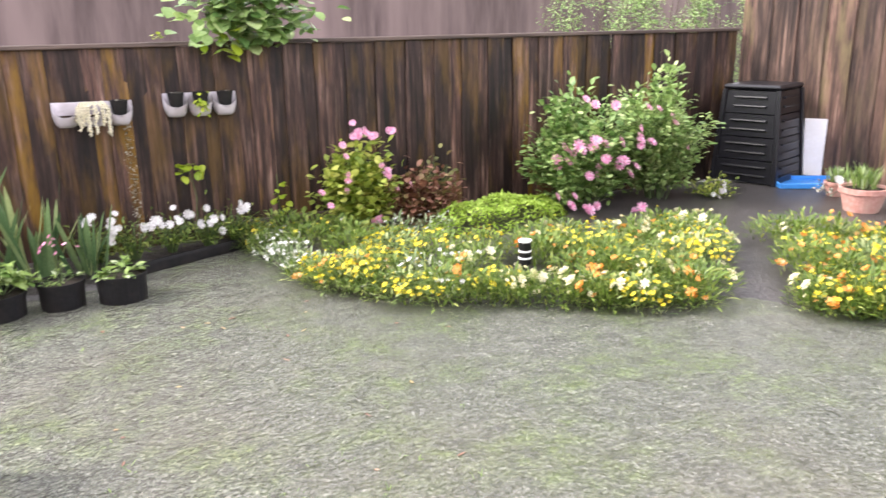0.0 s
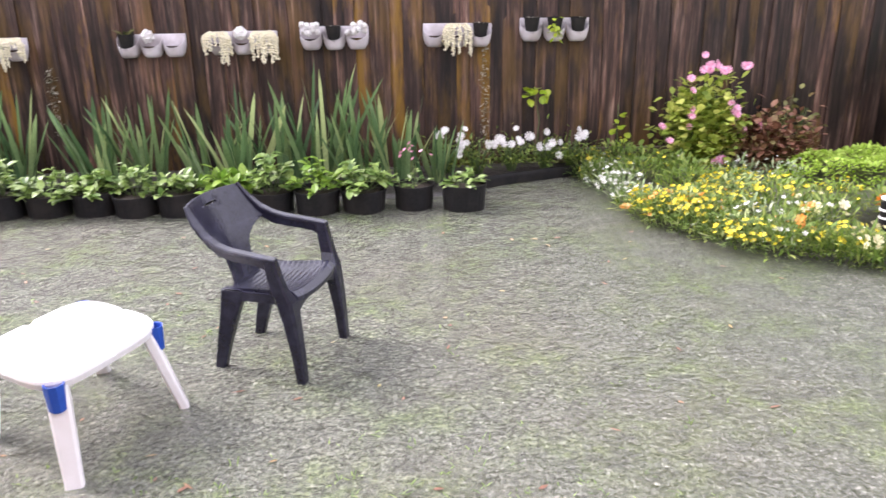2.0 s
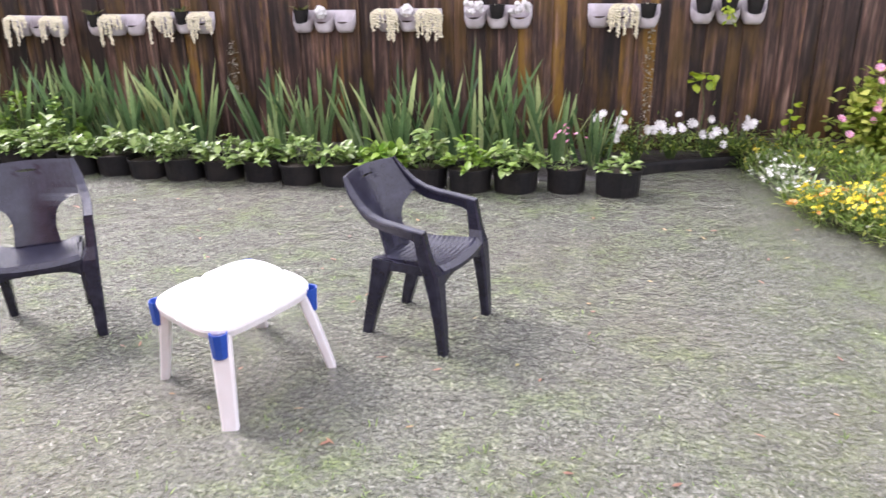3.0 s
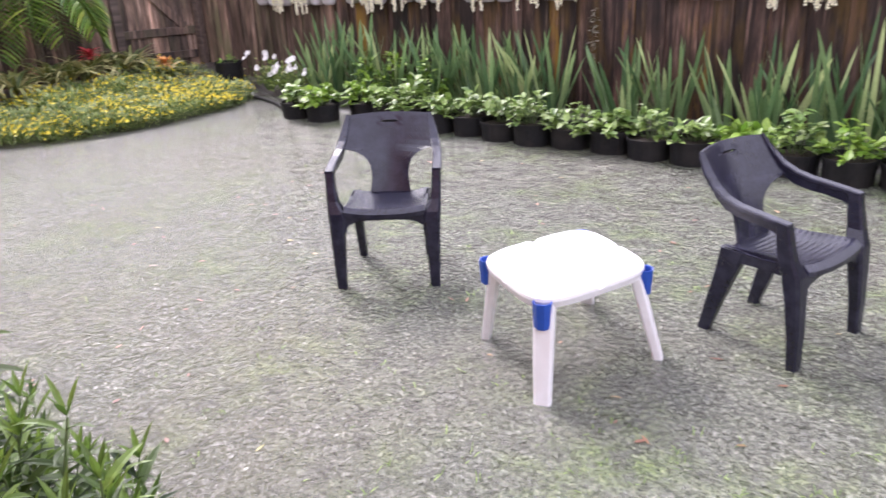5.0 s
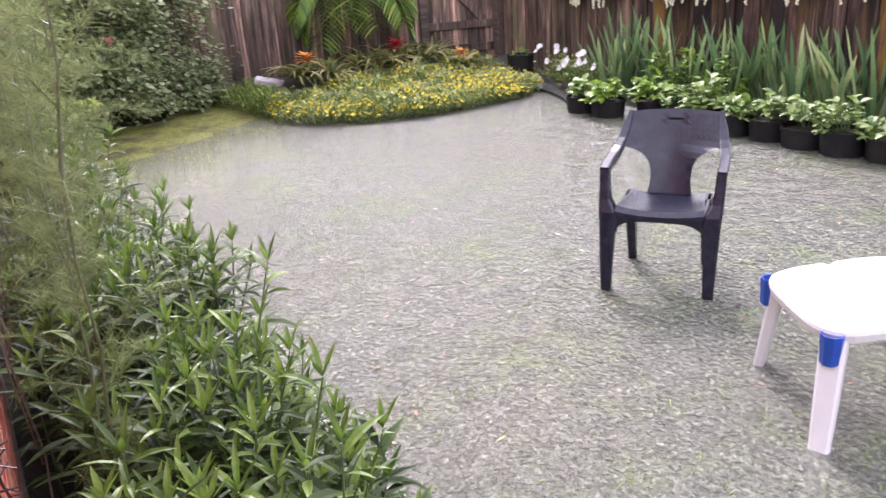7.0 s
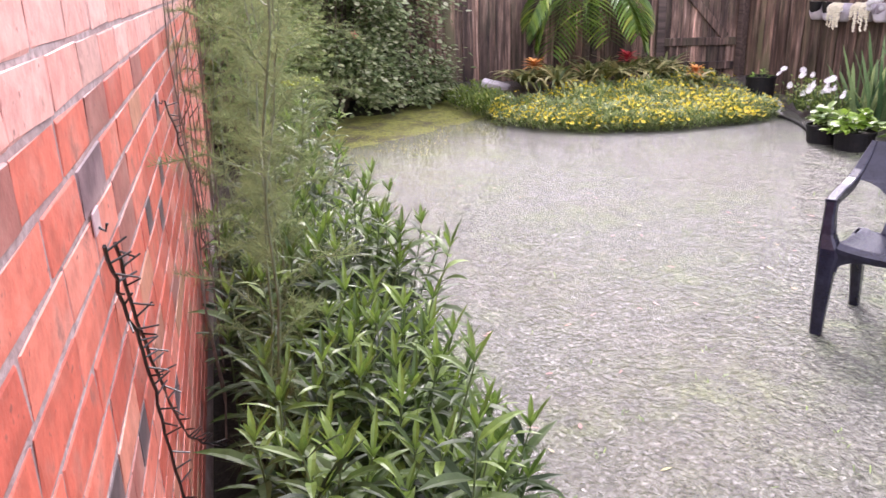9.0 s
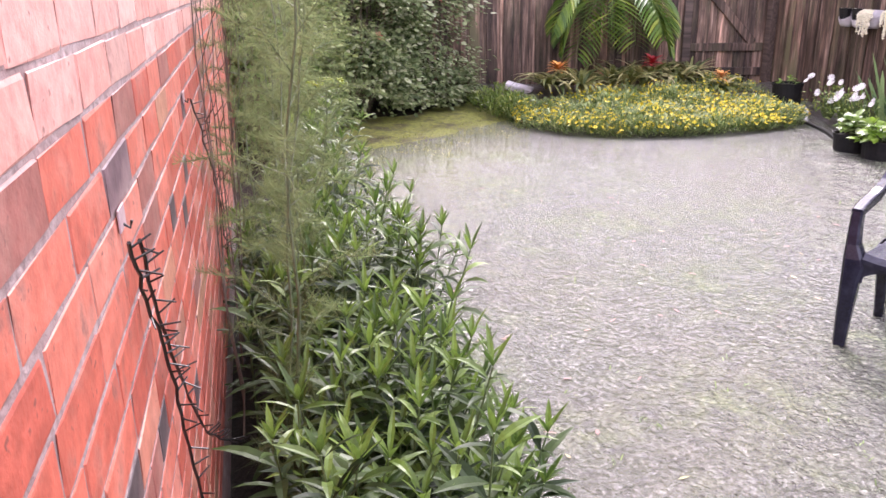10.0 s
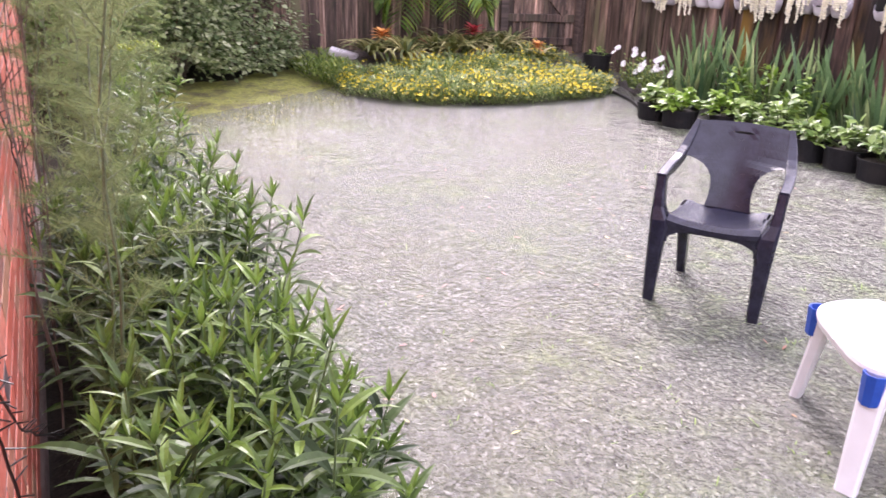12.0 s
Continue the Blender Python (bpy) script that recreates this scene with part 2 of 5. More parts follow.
def lathe(profile, seg=24, wobble=0.0):
    """Surface of revolution from (radius, height) pairs."""
    v, f = [], []
    for r, z in profile:
        for i in range(seg):
            a = 2 * math.pi * i / seg
            rr = r * (1 + wobble * math.sin(3 * a + z * 9))
            v.append((rr * math.cos(a), rr * math.sin(a), z))
    for k in range(len(profile) - 1):
        for i in range(seg):
            j = (i + 1) % seg
            f.append((k * seg + i, k * seg + j, (k + 1) * seg + j, (k + 1) * seg + i))
    return v, f


def sweep(path, width, thick, up=(0, 0, 1), taper=None):
    """A bar with a bevelled rectangular section along a path."""
    v, f = [], []
    n = len(path)
    pts = [Vector(q) for q in path]
    for i, q in enumerate(pts):
        d = (pts[min(i + 1, n - 1)] - pts[max(i - 1, 0)]).normalized()
        s = d.cross(Vector(up)).normalized()
        u = s.cross(d)
        k = 1.0 if taper is None else taper[i]
        w, t = width * k / 2, thick * k / 2
        for a, b in ((-1, -.6), (-.75, -1), (.75, -1), (1, -.6), (1, .6), (.75, 1), (-.75, 1), (-1, .6)):
            v.append(tuple(q + s * (a * w) + u * (b * t)))
    for i in range(n - 1):
        for k in range(8):
            j = (k + 1) % 8
            f.append((i * 8 + k, i * 8 + j, (i + 1) * 8 + j, (i + 1) * 8 + k))
    f.append(tuple(range(7, -1, -1)))
    f.append(tuple((n - 1) * 8 + k for k in range(8)))
    return v, f


def tube(path, r, seg=6, taper=1.0):
    v, f = [], []
    pts = [Vector(q) for q in path]
    n = len(pts)
    for i, q in enumerate(pts):
        d = (pts[min(i + 1, n - 1)] - pts[max(i - 1, 0)]).normalized()
        a = d.orthogonal().normalized() if abs(d.z) < 0.99 else Vector((1, 0, 0))
        a = (a - d * a.dot(d)).normalized()
        b = d.cross(a)
        rr = r * (1 + (taper - 1) * i / max(1, n - 1))
        for k in range(seg):
            t = 2 * math.pi * k / seg
            v.append(tuple(q + a * (rr * math.cos(t)) + b * (rr * math.sin(t))))
    for i in range(n - 1):
        for k in range(seg):
            j = (k + 1) % seg
            f.append((i * seg + k, i * seg + j, (i + 1) * seg + j, (i + 1) * seg + k))
    f.append(tuple(range(seg - 1, -1, -1)))
    f.append(tuple((n - 1) * seg + k for k in range(seg)))
    return v, f


class Cloud:
    """Collects many small leaves, petals and stems in one mesh."""

    def __init__(self):
        self.v, self.f = [], []

    def add(self, vf):
        o = len(self.v)
        self.v.extend(vf[0])
        self.f.extend(tuple(i + o for i in q) for q in vf[1])

    def leaf(self, base, way, length, width, droop=0.3, seg=3, fold=0.25, peak=0.45, roll=0.0, blunt=1.0):
        """A folded, arching blade with a pointed tip."""
        base, d = Vector(base), Vector(way).normalized()
        side = d.cross(Vector((0, 0, 1)))
        side = side.normalized() if side.length > 1e-3 else Vector((1, 0, 0))
        if roll:
            side = Matrix.Rotation(roll, 3, d) @ side
        o = len(self.v)
        q = base.copy()
        self.v.append(tuple(q))
        step = length / (seg + 1)
        for i in range(1, seg + 1):
            t = i / (seg + 1)
            q = q + d * step
            d = (d + Vector((0, 0, -droop / (seg + 1)))).normalized()
            up = side.cross(d)
            w = width * 0.5 * (1 - abs(t - peak) / max(peak, 1 - peak) * 0.75) ** blunt
            self.v += [tuple(q - side * w + up * (fold * w)), tuple(q), tuple(q + side * w + up * (fold * w))]
        q = q + d * step
        self.v.append(tuple(q))
        self.f += [(o, o + 2, o + 1), (o, o + 3, o + 2)]
        for i in range(seg - 1):
            a, b = o + 1 + 3 * i, o + 4 + 3 * i
            self.f += [(a, a + 1, b + 1, b), (a + 1, a + 2, b + 2, b + 1)]
        a, e = o + 1 + 3 * (seg - 1), o + 1 + 3 * seg
        self.f += [(a, a + 1, e), (a + 1, a + 2, e)]

    def bloom(self, at, normal, r, petals=6, cup=0.3, rng=random, full=1):
        """A flower head of rounded petals; full adds inner rings."""
        at, n = Vector(at), Vector(normal).normalized()
        a = n.orthogonal().normalized()
        b = n.cross(a)
        for ring in range(full):
            k = 1 - 0.33 * ring
            ph = rng.random() * 6.3
            for i in range(petals):
                t = ph + 2 * math.pi * i / petals
                da = 0.85 * math.pi / petals
                o = len(self.v)
                c0 = at + n * (0.1 * r * ring)
                for ang, rad, h in ((t, 0.08, 0), (t - da, 0.62, cup * 0.5), (t - da * 0.6, 0.98, cup), (t + da * 0.6, 0.98, cup), (t + da, 0.62, cup * 0.5)):
                    h2 = h + 0.35 * ring
                    self.v.append(tuple(c0 + (a * math.cos(ang) + b * math.sin(ang)) * (rad * r * k) + n * (h2 * r * k)))
                self.f.append((o, o + 1, o + 2, o + 3, o + 4))

    def ball(self, at, r, squash=1.0):
        at = Vector(at)
        o = len(self.v)
        for z, k in ((-1, 0.0), (-0.5, 0.87), (0.5, 0.87), (1, 0.0)):
            if k == 0:
                self.v.append(tuple(at + Vector((0, 0, z * r * squash))))
            else:
                for i in range(6):
                    t = i * math.pi / 3 + z
                    self.v.append(tuple(at + Vector((math.cos(t) * r * k, math.sin(t) * r * k, z * r * squash))))
        for i in range(6):
            j = (i + 1) % 6
            self.f += [(o, o + 1 + j, o + 1 + i), (o + 1 + i, o + 1 + j, o + 7 + j, o + 7 + i), (o + 13, o + 7 + i, o + 7 + j)]

    def done(self):
        return self.v, self.f


def aim(rng, lift=0.3, spread=1.0):
    a = rng.random() * 2 * math.pi
    return Vector((math.cos(a) * spread, math.sin(a) * spread, lift))


# ---- ground: one flooded sheet ----
def ground_sheet():
    bm = bmesh.new()
    bmesh.ops.create_grid(bm, x_segments=8, y_segments=8, size=400)
    ob = part("ground", bm, M_LAWN)
    return tagged(ob, "lawn flooded by shallow rain water with ripples", "flooded lawn", kind="structure")


ground_sheet()

# ---- fences ----
FENCE_Y = 6.54


def plank_mesh(name, w, h, t, cut, seed):
    rng = random.Random(seed)
    v, f = [], []
    rows_n = 5
    for k in range(rows_n):
        z = h * k / (rows_n - 1)
        dx = rng.uniform(-0.004, 0.004)
        wl, wr = w / 2 + rng.uniform(-0.003, 0.002), w / 2 + rng.uniform(-0.003, 0.002)
        if k == rows_n - 1:
            wl, wr = wl - cut, wr - cut
        b = 0.003
        v += [(-wl + dx, -t / 2 + b, z), (-wl + b + dx, -t / 2, z), (wr - b + dx, -t / 2, z), (wr + dx, -t / 2 + b, z), (wr + dx, t / 2, z), (-wl + dx, t / 2, z)]
    for k in range(rows_n - 1):
        for i in range(6):
            j = (i + 1) % 6
            f.append((k * 6 + i, k * 6 + j, k * 6 + 6 + j, k * 6 + 6 + i))
    f += [tuple(range(5, -1, -1)), tuple((rows_n - 1) * 6 + i for i in range(6))]
    d = bpy.data.meshes.new(name)
    d.from_pydata(v, [], f)
    d.update()
    return d


def fence_run(name, a, b, height, board, material, label, rail_z, seed, gap=0.004, stagger=0.018, cap=True, lean=0.0, base=0.02):
    """Board fence from a to b on the plan, faced towards the yard on its right-hand side."""
    rng = random.Random(seed)
    a, b = Vector((a[0], a[1], 0)), Vector((b[0], b[1], 0))
    run = b - a
    length = run.length
    ang = math.degrees(math.atan2(run.y, run.x))
    f = thing(name, label, "fence", pose(a.x, a.y, 0, 0, 0, ang))
    f["kind"] = "structure"
    meshes = [plank_mesh("plank", board + 0.035, height - base, 0.014, rng.choice((0, 0, 0.012)), seed + i) for i in range(5)]
    for d in meshes:
        d.materials.append(material)
    n = int(length / (board + gap))
    for i in range(n):
        x = (i + 0.5) * length / n
        p = part("plank", meshes[rng.randrange(5)], material, f)
        out = -0.012 - stagger * (i % 2) + rng.uniform(-0.003, 0.003)
        p.matrix_basis = pose(x, out, base + rng.uniform(-0.012, 0.006), rng.uniform(-0.4, 0.4), lean + rng.uniform(-0.25, 0.25), rng.uniform(-0.8, 0.8))
    for z in rail_z:
        part("rail", box((length, 0.038, 0.085), (length / 2, 0.025, z), 0.004), M_RAIL, f)
    if cap:
        part("top_rail", box((length, 0.11, 0.035), (length / 2, -0.012, height + 0.010), 0.006), M_RAIL, f, "weathered grey-brown top rail")
    return f


fence_run("fence_back_end", (-8.87, FENCE_Y), (-6.45, FENCE_Y), 1.64, 0.125, M_GATE, "weathered brown wooden board fence near the gate corner", (0.35, 1.45), 12)
fence_run("fence_back", (-6.50, FENCE_Y), (6.72, FENCE_Y), 1.64, 0.135, M_FENCE, "tall dark weathered wooden board fence with orange lichen streaks", (0.35, 1.45), 11)
fence_run("fence_left", (-10.5, -1.6), (-9.55, 4.75), 2.1, 0.10, M_GATE, "brown weathered wooden board fence behind flower bed", (0.4, 1.6), 23, stagger=0.018)
fence_run("fence_right", (6.80, 6.50), (9.6, 1.6), 2.5, 0.13, M_SIDE, "tall brown weathered wooden side fence", (0.5, 1.9), 37, stagger=0.018, lean=0.0)


def side_gate():
    """Wooden gate of upright boards with ledges and a brace, and its corner post."""
    a, b = Vector((-9.55, 4.80, 0)), Vector((-8.93, 6.46, 0))
    run = b - a
    g = thing("gate", "brown wooden board gate with ledges and a diagonal brace", "gate", pose(a.x, a.y, 0, 0, 0, math.degrees(math.atan2(run.y, run.x))))
    L = run.length
    rng = random.Random(5)
    ms = [plank_mesh("board", 0.135, 1.95, 0.018, 0, 90 + i) for i in range(3)]
    for d in ms:
        d.materials.append(M_GATE)
    n = 15
    for i in range(n):
        p = part("board", ms[i % 3], M_GATE, g)
        p.matrix_basis = pose((i + 0.5) * L / n, 0.018 * (i % 2), 0.08, 0, rng.uniform(-0.5, 0.5), 0)
    for z in (0.32, 0.62, 1.5):
        part("ledge", box((L * 0.52, 0.03, 0.10), (L * 0.73, -0.03, z), 0.005), M_GATE, g)
    part("brace", box((1.05, 0.03, 0.10), (L * 0.72, -0.033, 1.06), 0.005, turn=Matrix.Rotation(radians(48), 4, "Y")), M_GATE, g)
    part("post", box((0.10, 0.10, 2.1), (L * 0.46, -0.02, 1.05), 0.006), M_RAIL, g)


side_gate()
hinge = part("gate_post", box((0.10, 0.10, 2.15), (0, 0, 1.07), 0.006), M_RAIL)
hinge.matrix_basis = pose(-9.575, 4.775, 0, 0, 0, 75)
tagged(hinge, "weathered wooden post between the fence and the gate", "fence post", kind="structure")
post = part("corner_post", box((0.10, 0.09, 2.0), (0, 0, 1.0), 0.006), M_RAIL)
post.matrix_basis = pose(-8.82, 6.46, 0)
tagged(post, "pale weathered wooden post at the fence corner", "fence post", kind="structure")

# ---- furniture ----
def shell(grid, back, holes=()):
    """Closed sheet from a grid of front points and the same grid of back points."""
    nr, nc = len(grid), len(grid[0])
    v = [tuple(q) for row in grid for q in row] + [tuple(q) for row in back for q in row]
    n = nr * nc
    f = []
    for k in range(nr - 1):
        for i in range(nc - 1):
            if (k, i) in holes:
                continue
            a = k * nc + i
            f += [(a, a + 1, a + nc + 1, a + nc), (n + a + nc, n + a + nc + 1, n + a + 1, n + a)]
            for (dk, di), (p, q) in (((-1, 0), (a, a + 1)), ((1, 0), (a + nc + 1, a + nc)), ((0, -1), (a + nc, a)), ((0, 1), (a + 1, a + nc + 1))):
                kk, ii = k + dk, i + di
                if (kk, ii) in holes or not (0 <= kk < nr - 1 and 0 <= ii < nc - 1):
                    f.append((q, p, n + p, n + q))
    return v, f


def stack(rings):
    """Solid through rings of four corners, from the top ring down, with chamfered edges."""
    v, f = [], []
    for x0, x1, y0, y1, z in rings:
        c = min(x1 - x0, y1 - y0) * 0.16
        v += [(x0 + c, y0, z), (x1 - c, y0, z), (x1, y0 + c, z), (x1, y1 - c, z), (x1 - c, y1, z), (x0 + c, y1, z), (x0, y1 - c, z), (x0, y0 + c, z)]
    n = len(rings)
    for k in range(n - 1):
        for i in range(8):
            j = (i + 1) % 8
            f.append((k * 8 + j, k * 8 + i, k * 8 + 8 + i, k * 8 + 8 + j))
    f += [tuple(range(8)), tuple(range(n * 8 - 1, n * 8 - 9, -1))]
    return v, f


def garden_chair(m, label):
    """Stacking resin armchair; faces +y, origin between its feet."""
    c = thing("garden_chair", label, "chair", m, "chairs round the table")
    # backrest: fan-shaped shell, narrow at the seat, flaring into the arms, with a hand slot
    prof = [(0.355, 0.108, 0.012), (0.39, 0.100, 0.014), (0.43, 0.094, 0.017), (0.47, 0.094, 0.022), (0.51, 0.102, 0.032), (0.54, 0.117, 0.044), (0.565, 0.142, 0.058), (0.583, 0.176, 0.070),
            (0.596, 0.222, 0.082), (0.620, 0.238, 0.080), (0.655, 0.229, 0.066), (0.682, 0.222, 0.056), (0.702, 0.217, 0.050), (0.713, 0.214, 0.047), (0.733, 0.210, 0.043), (0.752, 0.206, 0.038)]
    nc = 19
    front, back = [], []
    for z, w, k in prof:
        y0 = -0.136 - (z - 0.36) * 0.43
        ra, rb = [], []
        for i in range(nc):
            s_ = -1 + 2 * i / (nc - 1)
            q = Vector((s_ * w, y0 + k * s_ * s_, z - (0.006 * s_ * s_ if z > 0.74 else 0)))
            if 0.70 < z < 0.72 and i in (7, 11):
                q.z = 0.7075
            ra.append(q)
            rb.append(q + Vector((0, -0.013, -0.003)))
        front.append(ra)
        back.append(rb)
    part("backrest", shell(front, back, {(12, i) for i in (7, 8, 9, 10)}), M_CHAIR, c, smooth=False)
    # seat: dished slab with a dipped front edge and fine ribs across
    front, back = [], []
    for j in range(29):
        t = j / 28
        w = 0.168 + 0.026 * t
        ra = []
        for i in range(17):
            s_ = -1 + 2 * i / 16
            dish = -0.016 * (1 - s_ ** 4) * math.sin(math.pi * min(1.0, 0.25 + t * 0.75))
            lip = 0.012 * (abs(s_) ** 2.5) * t - 0.022 * max(0.0, t - 0.93) / 0.07
            ra.append(Vector((s_ * w, -0.150 + 0.360 * t + 0.016 * t * (1 - s_ * s_), 0.382 + 0.012 * t + dish + lip + (0.0016 if j % 2 and j < 27 else 0))))
        front.append(ra)
        back.append([q + Vector((0, 0, -0.02)) for q in ra])
    part("seat", shell(front, back), M_CHAIR, c)

    def arch(x0, y0, x1, y1, top, thin, deep):
        a, b = [[], []], [[], []]
        off = Vector((y1 - y0, x0 - x1, 0)).normalized() * 0.012
        for i in range(15):
            t = i / 14
            q = Vector((x0 + (x1 - x0) * t, y0 + (y1 - y0) * t, top))
            low = Vector((0, 0, thin + deep * abs(2 * t - 1) ** 5))
            for r_, o_ in ((a, Vector()), (b, off)):
                r_[0].append(q + o_ - low)
                r_[1].append(q + o_)
        return shell(a, b)
    for q in ((-0.20, 0.205, 0.20, 0.205, 0.384, 0.045, 0.05), (-0.196, -0.14, -0.196, 0.20, 0.382, 0.042, 0.06), (0.196, 0.20, 0.196, -0.14, 0.382, 0.042, 0.06), (0.17, -0.142, -0.17, -0.142, 0.375, 0.035, 0.05)):
        part("apron", arch(*q), M_CHAIR, c)
    for s_ in (-1, 1):
        arm = [(0.207, -0.266, 0.748), (0.214, -0.248, 0.718), (0.224, -0.218, 0.676), (0.235, -0.170, 0.630), (0.244, -0.116, 0.602), (0.251, -0.054, 0.586), (0.255, 0.020, 0.578), (0.256, 0.085, 0.570), (0.255, 0.152, 0.562)]
        part("armrest", sweep([(s_ * x, y, z) for x, y, z in arm], 0.044, 0.020, taper=[0.5, 0.7, 0.9, 1, 1, 1, 1, 1, 0.95]), M_CHAIR, c)
        skirt = [[Vector((s_ * (x - 0.016), y, z - 0.004)) for x, y, z in arm[2:]], [Vector((s_ * (x - 0.014), y, z - d)) for (x, y, z), d in zip(arm[2:], (0.030, 0.040, 0.046, 0.044, 0.042, 0.044, 0.075))]]
        part("arm_web", shell(skirt, [[q + Vector((s_ * 0.012, 0, 0)) for q in r_] for r_ in skirt]), M_CHAIR, c)
        leg = [(0.232, 0.274, 0.102, 0.156, 0.562), (0.230, 0.273, 0.110, 0.170, 0.50), (0.222, 0.271, 0.122, 0.188, 0.43), (0.190, 0.268, 0.138, 0.212, 0.375), (0.184, 0.266, 0.142, 0.216, 0.345), (0.194, 0.263, 0.158, 0.222, 0.28), (0.200, 0.257, 0.182, 0.232, 0.14), (0.206, 0.250, 0.198, 0.238, -0.03)]
        part("front_leg", stack([(min(s_ * a, s_ * b), max(s_ * a, s_ * b), y0, y1, z) for a, b, y0, y1, z in leg]), M_CHAIR, c)
        rear = [(0.150, 0.200, -0.158, -0.050, 0.382), (0.152, 0.202, -0.164, -0.064, 0.33), (0.154, 0.202, -0.178, -0.096, 0.25), (0.157, 0.200, -0.206, -0.140, 0.13), (0.160, 0.198, -0.238, -0.192, -0.03)]
        part("rear_leg", stack([(min(s_ * a, s_ * b), max(s_ * a, s_ * b), y0, y1, z) for a, b, y0, y1, z in rear]), M_CHAIR, c)
    return c


def facing(x, y, fx, fy):
    return pose(x, y, 0, 0, 0, math.degrees(math.atan2(fy, fx)) - 90)


garden_chair(facing(-0.691, 3.055, 0.961, -0.276), "dark grey resin garden armchair standing in shallow water")
garden_chair(facing(-2.485, 2.745, 0.566, -0.824), "dark grey resin garden armchair facing the house in water")


def side_table():
    """Low plastic table, slightly racked, with a cup holder on every corner."""
    ctr, ax, ay = Vector((-1.353, 2.469, 0)), Vector((0.1915, -0.1145, 0)), Vector((0.092, 0.2275, 0))
    t = thing("side_table", "small white plastic table with blue cup holders on its corners", "table", Matrix.Translation(ctr))
    n = 64
    v, f = [], []
    rings = ((0.338, 1.10), (0.342, 1.135), (0.368, 1.165), (0.380, 1.155), (0.386, 1.12), (0.384, 1.08), (0.385, 1.02), (0.389, 0.6), (0.390, 0.25))
    for z, k in rings:
        for i in range(n):
            a = 2 * math.pi * i / n
            ca, sa = math.cos(a), math.sin(a)
            r = k / ((abs(ca) ** 4.4 + abs(sa) ** 4.4) ** (1 / 4.4))
            notch = 0.012 if z > 0.375 and k > 1 and abs(math.cos(2 * a)) > 0.985 else 0.0
            q = ax * (r * ca) + ay * (r * sa)
            v.append((q.x, q.y, z - notch))
    for k in range(len(rings) - 1):
        for i in range(n):
            j = (i + 1) % n
            f.append((k * n + i, k * n + j, (k + 1) * n + j, (k + 1) * n + i))
    f.append(tuple((len(rings) - 1) * n + i for i in range(n)))
    f.append(tuple(range(n - 1, -1, -1)))
    part("tabletop", (v, f), M_WHITE, t)
    for sx, sy, foot in ((1, -1, (-1.221, 2.073)), (1, 1, (-1.006, 2.602)), (-1, -1, (-1.672, 2.388)), (-1, 1, (-1.462, 2.90))):
        at = ax * (sx * 0.99) + ay * (sy * 0.99)
        end = Vector((foot[0], foot[1], 0)) - ctr
        out = Vector((at.x, at.y, 0)).normalized()
        top = at - out * 0.030
        path = [top.lerp(end, u) + Vector((0, 0, 0.345 * (1 - u))) for u in (0.0, 0.25, 0.5, 0.75, 0.95, 1.08)]
        part("leg", sweep(path, 0.078, 0.046, tuple(out), [1.0, 0.97, 0.92, 0.86, 0.80, 0.84]), M_WHITE, t)
        cup = part("cup_holder", lathe([(0.0, 0.270), (0.028, 0.270), (0.031, 0.275), (0.036, 0.368), (0.036, 0.372), (0.031, 0.371), (0.028, 0.305), (0.0, 0.300)], 8), M_BLUE, t, "angular blue plastic cup holder")
        cup.matrix_basis = pose(at.x, at.y, 0, 0, 0, math.degrees(math.atan2(out.y, out.x)) + 22.5)


side_table()

# ---- foliage materials ----
L_LANCE = leaf_mat("lance_leaf", (0.014, 0.034, 0.009), (0.074, 0.126, 0.026), 0.48, 0.3, spec=0.35)
L_LANCE_TIP = leaf_mat("lance_leaf_young", (0.055, 0.11, 0.02), (0.20, 0.31, 0.055), 0.4, 0.32)
L_POTTED = leaf_mat("potted_leaf", (0.09, 0.17, 0.04), (0.29, 0.41, 0.11), 0.36, 0.3, (0.58, 0.66, 0.42))
L_POTTED_LIME = leaf_mat("potted_leaf_lime", (0.12, 0.24, 0.03), (0.28, 0.42, 0.06), 0.35, 0.3)
L_IRIS = leaf_mat("iris_leaf", (0.06, 0.13, 0.055), (0.20, 0.31, 0.13), 0.33, 0.32, (0.50, 0.58, 0.27), True)
L_BED = leaf_mat("bed_leaf", (0.07, 0.13, 0.025), (0.20, 0.30, 0.05), 0.45, 0.3, (0.42, 0.46, 0.13))
L_MEADOW = leaf_mat("meadow_leaf", (0.08, 0.14, 0.04), (0.25, 0.34, 0.11), 0.45, 0.3, (0.54, 0.58, 0.28))
L_BED_PALE = leaf_mat("bed_leaf_pale", (0.12, 0.20, 0.07), (0.30, 0.38, 0.18), 0.45, 0.25, (0.55, 0.58, 0.42))
L_VERGE = leaf_mat("verge_grass_leaf", (0.18, 0.21, 0.04), (0.42, 0.44, 0.11), 0.45, 0.3, (0.58, 0.55, 0.24))
L_LIME = leaf_mat("lime_sedum", (0.30, 0.46, 0.05), (0.56, 0.72, 0.16), 0.5, 0.35)
L_GERA = leaf_mat("geranium_leaf", (0.17, 0.26, 0.04), (0.44, 0.52, 0.10), 0.45, 0.36, (0.68, 0.68, 0.20))
L_ROSE = leaf_mat("rose_leaf", (0.10, 0.20, 0.05), (0.30, 0.44, 0.14), 0.42, 0.32, (0.52, 0.62, 0.28))
L_COLEUS = leaf_mat("coleus_leaf", (0.15, 0.06, 0.04), (0.32, 0.16, 0.10), 0.5, 0.2, (0.34, 0.32, 0.12))
